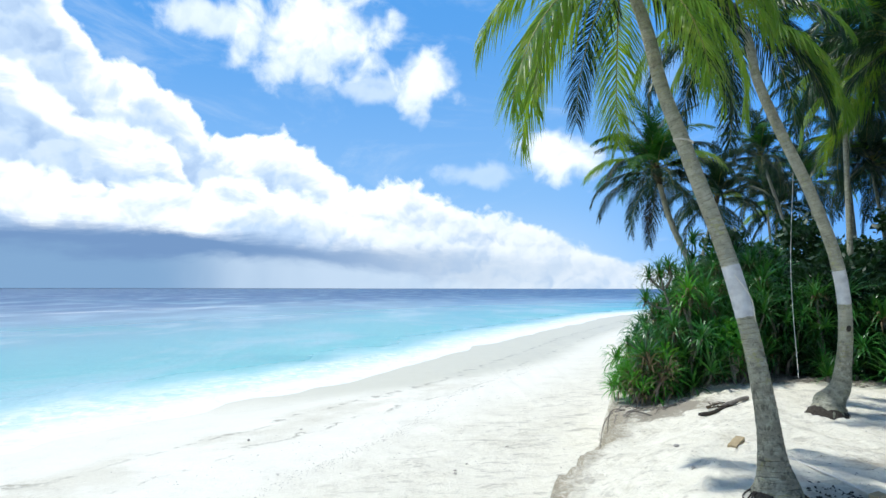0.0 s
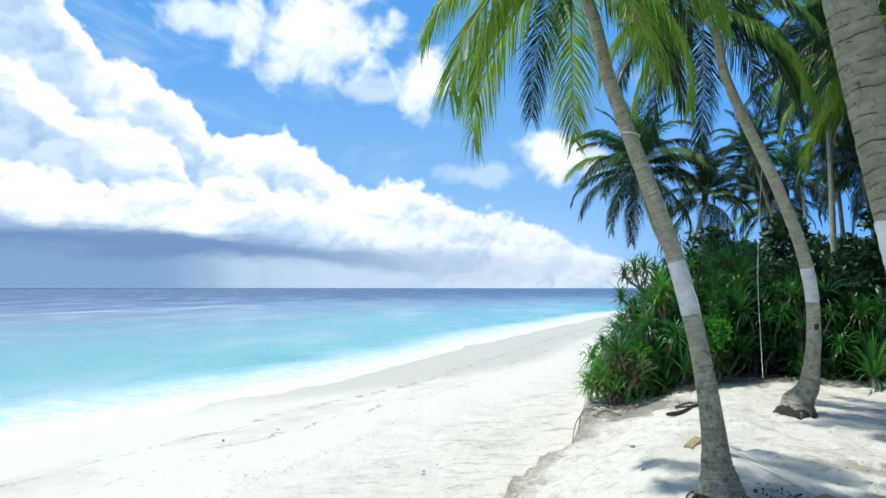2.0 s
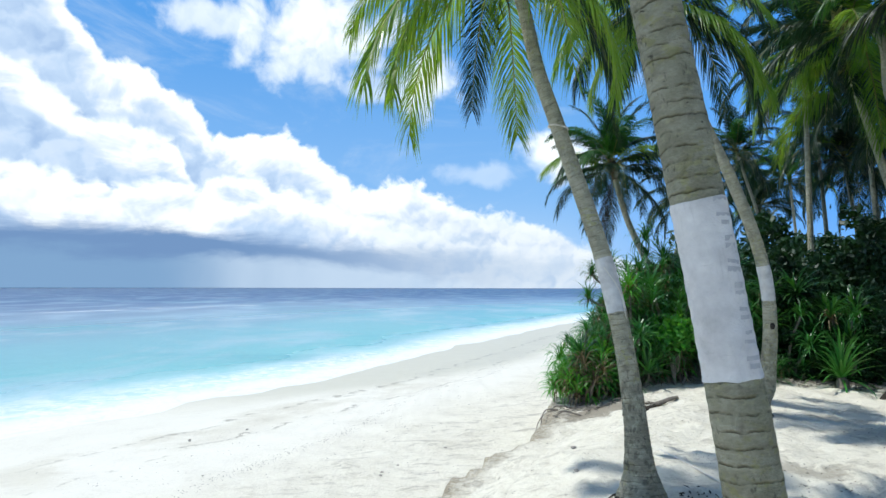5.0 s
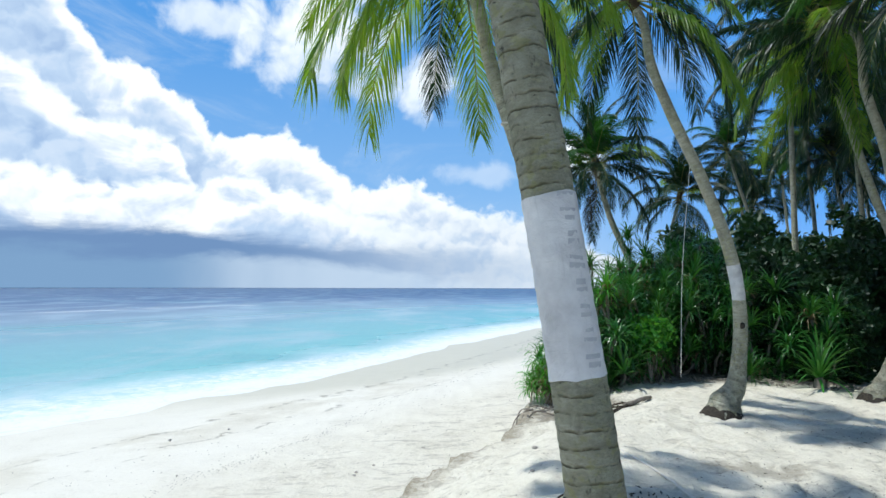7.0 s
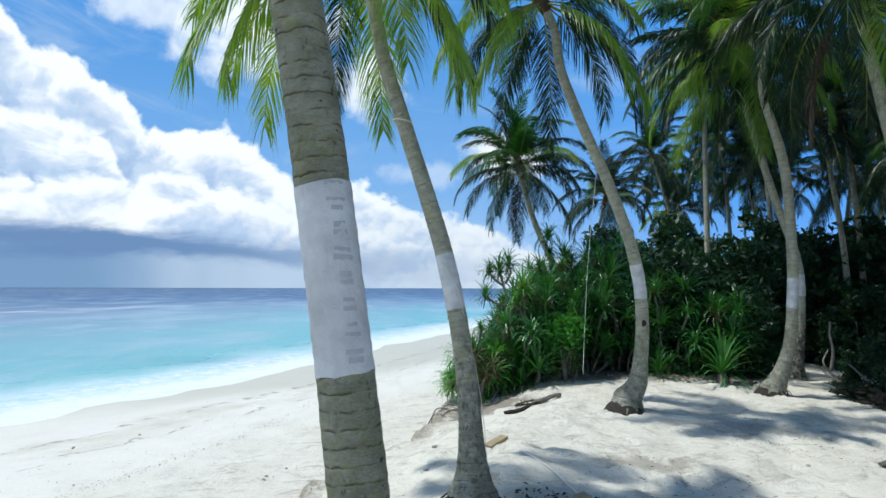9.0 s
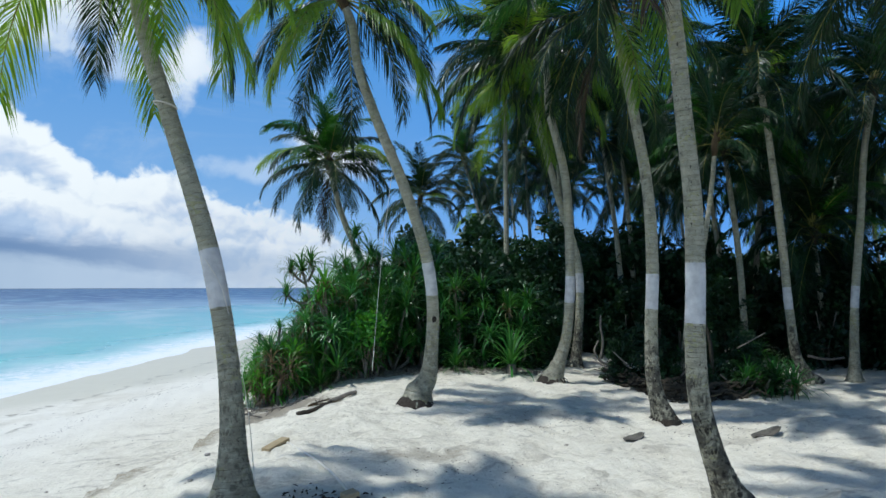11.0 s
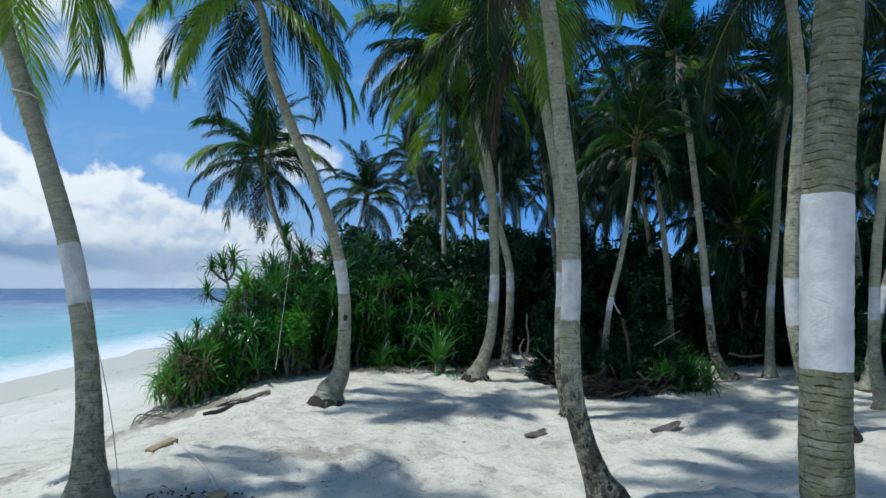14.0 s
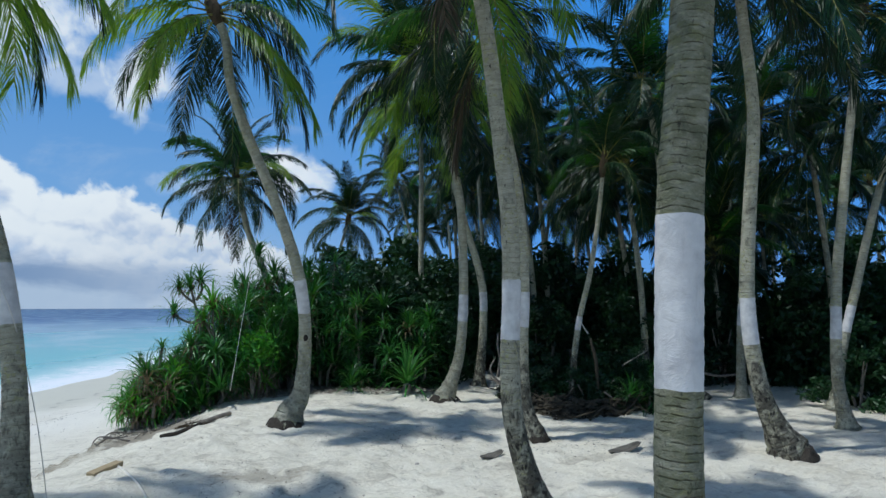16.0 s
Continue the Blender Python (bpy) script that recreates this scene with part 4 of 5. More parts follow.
def palm_tree(number, line, radius, band, crown):
    rng = random.Random(100 + number)
    near = number < 6 or number in (8, 9)
    base = Vector(line[0])
    base.z = float(ground_height(base.x, base.y)) - 0.03
    line = [tuple(base)] + list(line[1:])
    state = "pale painted band" if band else "far back"
    look_words = {"hanging": "leaning coconut palm with drooping green fronds and ", "dry": "coconut palm with green and browned fronds and ",
                  "high": "coconut palm with a ringed grey trunk and ", "small": "thin leaning young coconut palm with ", "full": "tall coconut palm with a dense dark crown and ", "round": "slender coconut palm with a full round crown and "}
    tree = thing("palm_tree", base, look_words[crown] + state if band else "tall dark green coconut palm deep in the grove", "palm tree", "coconut palms on the beach")
    pts, run = curve_points(line, 0.035 if near else 0.1)
    total = run[-1]
    local = pts - np.array(base)
    hgt = local[:, 2]
    flare = {1: 1.45, 2: 1.9, 3: 1.0, 5: 1.5, 8: 1.7}.get(number, 1.0) * 1.15 * np.exp(-np.maximum(hgt, 0) / {2: 0.42, 8: 0.4, 1: 0.33}.get(number, 0.27)) + 0.3 * np.exp(-np.maximum(hgt, 0) / 1.0)
    rad = radius * (1.0 + flare) * np.interp(run / total, [0, 0.35, 1], [1.06, 1.0, 0.72])
    if near:
        rad = rad * (1 - 0.16 * np.exp(-(np.maximum(hgt, 0) / 0.09) ** 2))
    seed = rng.uniform(0, 50)

    def ring(i, a):
        step = (run[i] / (0.092 if number == 9 else 0.085) + 0.25 * noise.noise((math.cos(a) + seed, math.sin(a), run[i] * 3))) % 1.0
        k = 1 + 0.04 * (0.5 - step) + 0.05 * noise.noise((math.cos(a) * 0.8 + seed, math.sin(a) * 0.8, run[i] * 1.3))
        return k + 0.2 * flare[i] * noise.noise((math.cos(a) * 2.6 + seed, math.sin(a) * 2.6, run[i] * 4)) * (1 if hgt[i] < 0.5 else 0.4)

    v, f, uv = tube(local, rad, 22 if near else 11, ring)
    # trunks back in the grove get the darkest bark in place of their shade
    trunk = part("trunk", make_mesh("trunk", v, f, [BARK_GREEN if number == 9 else BARK_LICHEN if number == 0 else BARK_SOILED_SHADED if number in (3, 4, 6, 7, 8, 13) or number > 14 else BARK_GRIMY if number in (1, 11) else BARK], uvs=uv), tree)
    if band:
        sel = [i for i in range(len(pts)) if band[0] <= pts[i][2] <= band[1]]
        if len(sel) > 2:
            sides = 22 if near else 11
            bv, bf, buv = tube(local[sel], rad[sel] + 0.003, sides, lambda i, a: ring(sel[i], a) - 0.004, cap=False)
            w = sides + 1
            for k in range(w):
                for row, sgn in ((0, -1), (len(sel) - 1, 1)):
                    a = 2 * math.pi * (k % sides) / sides
                    bv[row * w + k] = bv[row * w + k] + np.array([0, 0, sgn * 0.012 * noise.noise((math.cos(a) * 2 + seed, math.sin(a) * 2, row))])
            part("painted_band", make_mesh("painted_band", bv, bf, [PAINT], uvs=buv), trunk, "band of chalky off-white paint")
    if number == 0:
        face = radians(-62)
        for k in range(15):
            zc = band[0] + 0.07 + k * (band[1] - band[0] - 0.12) / 14
            i = int(np.argmin(np.abs(pts[:, 2] - zc)))
            mv, mf = [], []
            half, tall = rng.uniform(0.16, 0.36), rng.uniform(0.008, 0.013)
            tilt = rng.uniform(-0.04, 0.04)
            for q in range(7):
                a = face + half * (q / 3 - 1)
                r = rad[i] * 1.03 + 0.004
                for dz in (-tall, tall):
                    mv.append((local[i][0] + r * math.cos(a), local[i][1] + r * math.sin(a), local[i][2] + dz + tilt * 0.08 * (q / 3 - 1)))
            for q in range(6):
                mf.append((2 * q, 2 * q + 2, 2 * q + 3, 2 * q + 1))
            part("marking", make_mesh("marking", mv, mf, [INK]), trunk, "faded grey scrawl")
    if number == 2:
        i = int(np.argmin(np.abs(pts[:, 2] - 1.98)))
        knot = part("knot", lump_mesh("knot", ROOT, (0.05, 0.035, 0.07), 3), trunk, "dark knot hole", Vector(local[i]) + Vector((-0.02, -rad[i], 0)))
    if near:
        tall = {1: 0.13, 2: 0.19, 3: 0.14, 8: 0.05}.get(number, 0.11)
        zs = np.array([-0.14, -0.02, 0.35 * tall, 0.7 * tall, tall])
        where = [int(np.argmin(np.abs(hgt - max(z, 0.0)))) for z in zs]
        rv, rf, ruv = tube([(local[i][0], local[i][1], z) for i, z in zip(where, zs)], [rad[i] * k for i, k in zip(where, (1.2, 1.2, 1.1, 1.03, 0.9))], 30,
                           lambda i, a: 1 + (0.05 + 0.06 * (i > 1)) * noise.noise((math.cos(a) * 3.2 + seed, math.sin(a) * 3.2, i * 0.5)) + 0.1 * noise.noise((math.cos(a) * 1.5 + seed, math.sin(a) * 1.5, 3)))
        part("root_collar", make_mesh("root_collar", rv, rf, [ROOT], uvs=ruv), tree, "dark mat of exposed roots")
        for k in range(26):
            a = 6.283 * k / 26 + rng.uniform(-0.1, 0.1)
            r0 = rad[0] * rng.uniform(0.8, 0.98)
            r1 = r0 + rng.uniform(0.05, 0.17)
            z0 = rng.uniform(0.05, 0.15)
            me = tube_mesh("root", [(r0 * math.cos(a), r0 * math.sin(a), z0), ((r0 + r1) / 2 * math.cos(a), (r0 + r1) / 2 * math.sin(a), z0 * 0.6),
                                    (r1 * math.cos(a + 0.1), r1 * math.sin(a + 0.1), -0.05)], rng.uniform(0.014, 0.026), 0.008, ROOT, 5, 0.05)
            part("root", me, tree)
    top = local[-1]
    way = Vector(local[-1] - local[-4]).normalized()
    fv, ff, fuv = tube([np.array(top) + np.array(way) * q for q in (-0.45, -0.25, 0.0, 0.25, 0.5)], [radius * k for k in (0.75, 1.1, 1.45, 1.2, 0.4)], 9,
                       lambda i, a: 1 + 0.25 * noise.noise((math.cos(a) * 2 + seed, math.sin(a) * 2, i * 1.1)))
    part("crown_heart", make_mesh("crown_heart", fv, ff, [FIBRE], uvs=fuv), tree, "brown fibrous leaf bases")
    size = {"small": 0.6, "high": 1.0, "hanging": 0.84, "round": 0.82}.get(crown, 0.95) * rng.uniform(0.94, 1.06)
    turn, order = rng.uniform(0, 360), 0
    if number in LEANING:
        plan = [(az + rng.uniform(-5, 5), kind) for az, kind in LEANING[number]]
    else:
        plan = []
        for age, count in CROWNS[crown]:
            for _ in range(count):
                order += 1
                if number == 3 and age in ("young", "arching", "level") and order % 5 in (1, 3):
                    continue
                yellowing = age not in ("young", "dead") and rng.random() < {3: 0.3, 4: 0.12, 5: 0.4, 6: 0.3, 14: 0.06}.get(number, 0.03)
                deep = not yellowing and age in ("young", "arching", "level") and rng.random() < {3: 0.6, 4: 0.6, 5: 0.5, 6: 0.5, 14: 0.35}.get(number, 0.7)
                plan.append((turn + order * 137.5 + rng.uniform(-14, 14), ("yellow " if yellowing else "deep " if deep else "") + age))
    # extra fronds, out of view, added on the sun side to shade this trunk
    if number == 9:
        plan += [(az, kind) for az in (160, 166, 171, 176, 183) for kind in ("low", "level")]
    for az, kind in plan:
        lift = {"young": 0.4, "arching": 0.25, "level": 0.1, "low": -0.05, "old": -0.15, "dead": -0.3}[kind.split()[-1]]
        frond = part("frond", rng.choice(FROND_KINDS[kind]), tree, "yellow-green ageing frond" if kind.startswith("yellow") else "")
        at = Vector(top) + way * lift + Vector((math.cos(radians(az)), math.sin(radians(az)), 0)) * radius * 0.5
        k = size * (rng.uniform(1.0, 1.3) if number == 9 else rng.uniform(0.88, 1.1))
        frond.matrix_basis = pose(*at, rng.uniform(-7, 7), rng.uniform(-7, 7), az) @ Matrix.Diagonal((k, k, k, 1))
    return tree


# added palms: the grove goes on behind, its crowns closing overhead to shade it
rng_g = random.Random(33)
for gx, gy in ((17, 25), (22, 28), (27, 21), (34, 5.5)):
    lx, ly, top = rng_g.uniform(-1, 1), rng_g.uniform(-1, 1), rng_g.uniform(9.5, 12.5)
    PALMS.append(([(gx, gy, -0.4), (gx + lx * 0.4, gy + ly * 0.4, top * 0.5), (gx + lx, gy + ly, top)], 0.12, None, 'full'))

# lower palms standing close together at the back of the grove
for k in range(3):
    bearing, reach = radians(48 + 6 * k / 2 + rng_g.uniform(-1.2, 1.2)), rng_g.uniform(27, 36) - 4.0 * (k % 2)
    gx, gy, top = 5.6 + reach * math.sin(bearing), reach * math.cos(bearing), rng_g.uniform(4.6, 7.4)
    lx, ly = rng_g.uniform(-0.9, 0.9), rng_g.uniform(-0.9, 0.9)
    PALMS.append(([(gx, gy, -0.4), (gx + lx * 0.4, gy + ly * 0.4, top * 0.5), (gx + lx, gy + ly, top)], 0.1, None, 'full'))

for number, (line, radius, band, crown) in enumerate(PALMS):
    palm_tree(number, line, radius, band, crown)


def on_sand(x, y, lift=0.0):
    return (x, y, float(ground_height(x, y)) + lift)


# ---- pandanus thicket ----
def rosette_mesh(name, seed, leaves, length, width, mat, droop=0.9):
    """A head of long arching strap leaves set in a spiral."""
    rng = np.random.RandomState(seed)
    verts, faces = [], []
    for k in range(leaves):
        az, q = k * 2.39996 + rng.uniform(-0.2, 0.2), k / leaves
        el = math.radians(88 - 95 * q + rng.uniform(-10, 10))
        ln = length * (0.6 + 0.4 * math.sin(math.pi * (0.25 + 0.6 * q))) * rng.uniform(0.8, 1.15)
        out = np.array([math.cos(az), math.sin(az), 0])
        across = np.array([-math.sin(az), math.cos(az), 0])
        p, base, seg = np.array([0, 0, -0.1 * q]) + out * 0.02, len(verts), 5
        bend = droop * rng.uniform(0.7, 1.4)
        for j in range(seg + 1):
            w = width * (1.0 if j < 2 else 1 - ((j - 1) / seg) ** 1.4) * 0.5
            if j == seg:
                verts.append(p)
            else:
                keel = 0.35 * w
                verts += [p - across * w + np.array([0, 0, keel]), p + across * w + np.array([0, 0, keel])]
            p = p + (out * math.cos(el) + np.array([0, 0, math.sin(el)])) * ln / seg
            el = max(el - bend * (0.25 + 0.16 * j), -1.45)
        for j in range(seg - 1):
            b = base + 2 * j
            faces.append((b, b + 1, b + 3, b + 2))
        b = base + 2 * (seg - 1)
        faces.append((b, b + 1, b + 2))
    return make_mesh(name, verts, faces, [mat], smooth=False)


HEADS = [rosette_mesh("leaf_head", s, 42, 0.88, 0.050, STRAP, 0.45 + 0.14 * s) for s in range(5)]
DRY_SKIRTS = [rosette_mesh("dry_leaves", 50 + s, 20, 0.62, 0.045, STRAP_DRY, 1.5) for s in range(2)]
DRY_HEADS = [rosette_mesh("leaf_head", 60 + s, 26, 0.6, 0.03, STRAP_DRY, 0.8) for s in range(2)]
FRESH_HEADS = [rosette_mesh("leaf_head", 20 + s, 38, 0.68, 0.044, LIME, 0.55 + 0.2 * s) for s in range(3)]


def pandanus(at, height, spread, count, seed, fresh=False, low=True, withered=False):
    rng = random.Random(seed)
    z = float(ground_height(at[0], at[1]))
    words = "bright green pandanus shrub at the edge of the thicket" if fresh else "dark green pandanus shrub with long strap leaves on bare stems"
    if withered:
        words = "half-withered pandanus shrub with brown and green leaves"
    shrub = thing("pandanus_shrub", (at[0], at[1], z), words, "shrub", "pandanus thicket behind the palms")
    for k in range(count):
        # heads sit on the outside of the shrub, evenly round it, and leave its inside to bare stems
        a, q = k * 2.39996 + rng.uniform(-0.4, 0.4), (k + rng.random()) / count
        up = 0.22 + 0.78 * q if low else 0.6 + 0.4 * q
        r = spread * math.sqrt(max(0.0, 1 - (up * 0.93) ** 2)) * rng.uniform(0.8, 1.1)
        tip = Vector((r * math.cos(a), r * math.sin(a), max(height * up * rng.uniform(0.9, 1.06), 0.25)))
        if k % 2 == 0:
            foot = Vector((tip.x * 0.35, tip.y * 0.35, -0.1))
            mid = foot.lerp(tip, 0.5) + Vector((rng.uniform(-0.2, 0.2), rng.uniform(-0.2, 0.2), 0))
            part("stem", tube_mesh("stem", [foot, mid, tip], 0.06, 0.035, DEADWOOD, 6, 0.25, 0.2, seed), shrub)
        head = part("leaf_head", rng.choice(DRY_HEADS if withered and k % 3 else FRESH_HEADS if fresh else HEADS), shrub)
        if k % (2 if fresh else 3) == 0:
            skirt = part("dry_leaves", DRY_SKIRTS[k // 2 % 2], shrub, "withered tan leaves hanging under the head")
            skirt.matrix_basis = pose(tip.x, tip.y, tip.z - 0.12, rng.uniform(-10, 10), rng.uniform(-10, 10), rng.uniform(0, 360))
        s = rng.uniform(0.75, 1.25)
        head.matrix_basis = pose(*tip, rng.uniform(-25, 25), rng.uniform(-25, 25), rng.uniform(0, 360)) @ Matrix.Diagonal((s, s, s, 1))
    return shrub


# front edge of the thicket, from the beach to the sand path
FRONT = [(6.6, 18.5), (7.7, 18.6), (9.0, 19.1), (10.5, 20.0), (12.0, 20.3), (13.4, 20.1), (14.7, 19.3)]
HEIGHTS = [1.9, 3.3, 4.1, 4.2, 4.6, 4.8, 4.0]
rng_t = random.Random(7)
for row in range(4):
    for i, ((px, py), hh) in enumerate(zip(FRONT, HEIGHTS)):
        up = 0.6 + 0.17 * row
        if row > 0 and i > 3:
            continue
        pandanus((px + rng_t.uniform(-0.4, 0.4) + 0.55 * row, py + 0.3 + 1.2 * row + rng_t.uniform(-0.3, 0.3)), hh * up, 1.0 + 0.12 * row, 15 + row, 300 + row * 20 + i, i == 0 and row < 2)
pandanus((6.1, 17.9), 0.9, 0.5, 7, 501, True)
pandanus((6.6, 18.2), 1.5, 0.6, 7, 502, True)
pandanus((9.04, 18.77, 0.00)[:2], 1.9, 0.4, 6, 503, True)
pandanus((7.76, 18.70, 0.00)[:2], 0.5, 0.25, 2, 504)
pandanus((12.39, 19.44, 0.00)[:2], 0.5, 0.3, 2, 505)
pandanus((14.33, 19.58, 0.00)[:2], 0.75, 0.45, 4, 506)
pandanus((5.88, 18.29, -0.14)[:2], 0.8, 0.3, 3, 507, True)
pandanus((6.45, 17.75), 1.5, 0.55, 10, 508, withered=True)
BIG_HEAD = rosette_mesh("leaf_head", 77, 60, 1.35, 0.06, STRAP, 0.42)


def strap_clump(at, size, label):
    """A single large clump of strap leaves growing from the sand."""
    clump = thing("pandanus_clump", on_sand(at[0], at[1]), label, "shrub", "pandanus thicket behind the palms")
    part("stem", lump_mesh("stem", DEADWOOD, (0.14 * size, 0.14 * size, 0.3 * size), 4), clump)
    head = part("leaf_head", BIG_HEAD, clump)
    head.matrix_basis = pose(0, 0, 0.3 * size, 5, -6, at[0] * 40) @ Matrix.Diagonal((size, size, size, 1))
    return clump


for spot, size in (((13.63, 18.08, 0.00), 1.25), ((13.38, 19.57, 0.00), 0.7), ((11.94, 18.62, 0.00), 0.65), ((7.59, 17.86, 0.00), 0.7), ((15.88, 20.75, -0.00), 0.8), ((11.50, 20.79, 0.00), 0.7)):
    strap_clump(spot, size, "clump of long arching pandanus leaves at the thicket's foot")


def screw_pine(foot, branches, label):
    """A bare-stemmed pandanus; each branch is a line that ends in a leaf head of the given size."""
    z = float(ground_height(foot[0], foot[1]))
    tree = thing("pandanus_tree", (foot[0], foot[1], z), label, "tree", "pandanus thicket behind the palms")
    for k, (line, size, mesh) in enumerate(branches):
        pts = [Vector(p) - Vector((foot[0], foot[1], z)) for p in line]
        part("stem" if k == 0 else "branch", tube_mesh("stem", pts, 0.065 if k == 0 else 0.04, 0.035, DEADWOOD, 7, 0.12, 0.25, k), tree)
        head = part("leaf_head", mesh, tree)
        skirt = part("dry_leaves", DRY_SKIRTS[k % 2], tree, "withered tan leaves hanging under the head")
        skirt.matrix_basis = pose(pts[-1].x, pts[-1].y, pts[-1].z - 0.08, 4, 5, 50 * k) @ Matrix.Diagonal((size * 0.8, size * 0.8, size * 0.8, 1))
        head.matrix_basis = pose(*pts[-1], 6 * k, -8, 70 * k) @ Matrix.Diagonal((size, size, size, 1))
    return tree


screw_pine((7.60, 19.43, 0.28)[:2], [([(7.60, 19.43, 0.28), (7.62, 19.43, 1.48), (7.53, 19.45, 2.27), (7.34, 19.52, 2.97), (7.27, 19.53, 3.26)], 1.0, HEADS[0]),
                              ([(7.56, 19.45, 2.21), (7.14, 19.57, 2.27), (6.83, 19.66, 2.49)], 0.85, HEADS[1]),
                              ([(7.41, 19.49, 2.79), (7.08, 19.59, 3.05), (6.94, 19.63, 3.26)], 0.8, HEADS[2]),
                              ([(7.43, 19.47, 2.88), (7.59, 19.43, 3.26), (7.53, 19.45, 3.49)], 0.85, HEADS[3])], "slender dark screw pine with bare forked branches")
screw_pine((7.87, 18.76, 0.52)[:2], [([(7.84, 18.77, 0.52), (7.95, 18.73, 1.19), (7.88, 18.76, 1.86), (7.84, 18.67, 2.75)], 1.45, FRESH_HEADS[0]),
                              ([(7.95, 18.73, 1.36), (7.83, 18.77, 1.86), (7.6, 18.6, 2.35)], 1.1, FRESH_HEADS[1])], "bright-headed screw pine on a thick pale stem")
screw_pine((6.37, 18.77, -0.24)[:2], [([(6.33, 18.79, -0.28), (6.43, 18.76, 0.41), (6.50, 18.75, 1.06), (6.55, 18.72, 1.55)], 0.6, HEADS[2]),
                              ([(6.47, 18.75, 0.73), (6.24, 18.82, 1.04), (6.01, 18.89, 1.23)], 0.5, HEADS[3]),
                              ([(6.48, 18.75, 0.90), (6.75, 18.66, 1.15), (6.94, 18.61, 1.39)], 0.5, HEADS[4])], "small forked screw pine at the edge of the dune")


# ---- broad-leaved scrub ----
def scrub_mesh(name, seed, size, leaves, leaf, mat=None):
    """A loose uneven mass of small leaves in clumps."""
    rng = np.random.RandomState(seed)
    clumps = rng.normal(0, 1, (38, 3))
    clumps /= np.linalg.norm(clumps, axis=1)[:, None]
    clumps *= rng.uniform(0.45, 1.0, (38, 1)) * np.array(size)
    clumps[:, 2] = np.abs(clumps[:, 2])
    c = clumps[rng.randint(0, 38, leaves)] + rng.normal(0, 0.21, (leaves, 3)).clip(-0.4, 0.4) * np.array([1, 1, 0.8])
    a = rng.normal(0, 1, (leaves, 3))
    a /= np.linalg.norm(a, axis=1)[:, None]
    b = np.cross(a, rng.normal(0, 1, (leaves, 3)))
    b /= np.linalg.norm(b, axis=1)[:, None]
    ln = leaf * rng.uniform(0.6, 1.3, (leaves, 1))
    verts = np.stack([c - a * ln, c - b * ln * 0.42, c + a * ln, c + b * ln * 0.42], 1).reshape(-1, 3)
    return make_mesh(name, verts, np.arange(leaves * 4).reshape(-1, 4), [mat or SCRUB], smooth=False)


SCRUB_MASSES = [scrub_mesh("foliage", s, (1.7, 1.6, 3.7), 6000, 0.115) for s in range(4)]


def scrub(at, size, seed):
    rng = random.Random(seed)
    bush = thing("bush", (at[0], at[1], float(ground_height(at[0], at[1])) - 0.02), "dense dark green broad-leaved bush in the shade of the palms", "bush", "scrub under the palms")
    for k in range(3):
        a = rng.uniform(0, 6.28)
        part("stem", tube_mesh("stem", [(0.1 * math.cos(a), 0.1 * math.sin(a), -0.1), (0.3 * math.cos(a), 0.3 * math.sin(a), 0.9 * size), (0.8 * math.cos(a), 0.8 * math.sin(a), 2.0 * size)],
                               0.05, 0.02, DEADWOOD, 5, 0.3), bush)
    fol = part("foliage", rng.choice(SCRUB_MASSES), bush)
    fol.matrix_basis = pose(0, 0, 0, 0, 0, rng.uniform(0, 360)) @ Matrix.Diagonal((size * rng.uniform(0.9, 1.2), size * rng.uniform(0.9, 1.2), size * rng.uniform(0.85, 1.15), 1))
    return bush


def lime_bush(at, height):
    bush = thing("bush", on_sand(at[0], at[1], -0.02), "small bright lime-green bush at the front of the thicket", "bush", "scrub under the palms")
    for k in range(3):
        part("stem", tube_mesh("stem", [(0, 0, 0), (0.1 * (k - 1), 0.08, height * 0.5), (0.2 * (k - 1), 0.05 * k, height * 0.85)], 0.03, 0.015, DEADWOOD, 5, 0.2), bush)
    part("foliage", scrub_mesh("foliage", 9, (0.42, 0.4, 0.5), 1500, 0.085, LIME), bush, at=(0, 0, height * 0.72))
    return bush


lime_bush((8.95, 18.25), 1.75)
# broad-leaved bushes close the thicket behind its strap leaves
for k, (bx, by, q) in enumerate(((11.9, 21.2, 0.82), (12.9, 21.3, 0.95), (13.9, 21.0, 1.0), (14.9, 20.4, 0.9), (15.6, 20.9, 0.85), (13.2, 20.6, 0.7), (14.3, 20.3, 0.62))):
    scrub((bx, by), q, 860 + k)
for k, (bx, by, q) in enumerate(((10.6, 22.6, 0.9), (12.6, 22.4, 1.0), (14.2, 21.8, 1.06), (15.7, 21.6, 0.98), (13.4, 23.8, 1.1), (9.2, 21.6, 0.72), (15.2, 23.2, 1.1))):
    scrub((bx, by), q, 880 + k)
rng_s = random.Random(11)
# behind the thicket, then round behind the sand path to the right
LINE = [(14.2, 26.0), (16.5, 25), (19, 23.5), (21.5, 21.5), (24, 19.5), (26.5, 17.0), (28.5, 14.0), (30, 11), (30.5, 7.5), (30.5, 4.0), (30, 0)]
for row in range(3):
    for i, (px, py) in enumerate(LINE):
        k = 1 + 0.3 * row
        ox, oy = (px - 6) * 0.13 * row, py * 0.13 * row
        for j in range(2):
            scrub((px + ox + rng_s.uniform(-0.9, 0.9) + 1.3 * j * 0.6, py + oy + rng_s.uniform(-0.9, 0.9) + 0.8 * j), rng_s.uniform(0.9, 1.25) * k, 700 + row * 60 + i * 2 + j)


# ---- loose things on the sand ----
def rope(ctrl, label, thick=0.006):
    ob = new("rope", tube_mesh("rope", ctrl, thick, thick, ROPE, 6, 0.08))
    return tagged(ob, label, "rope")


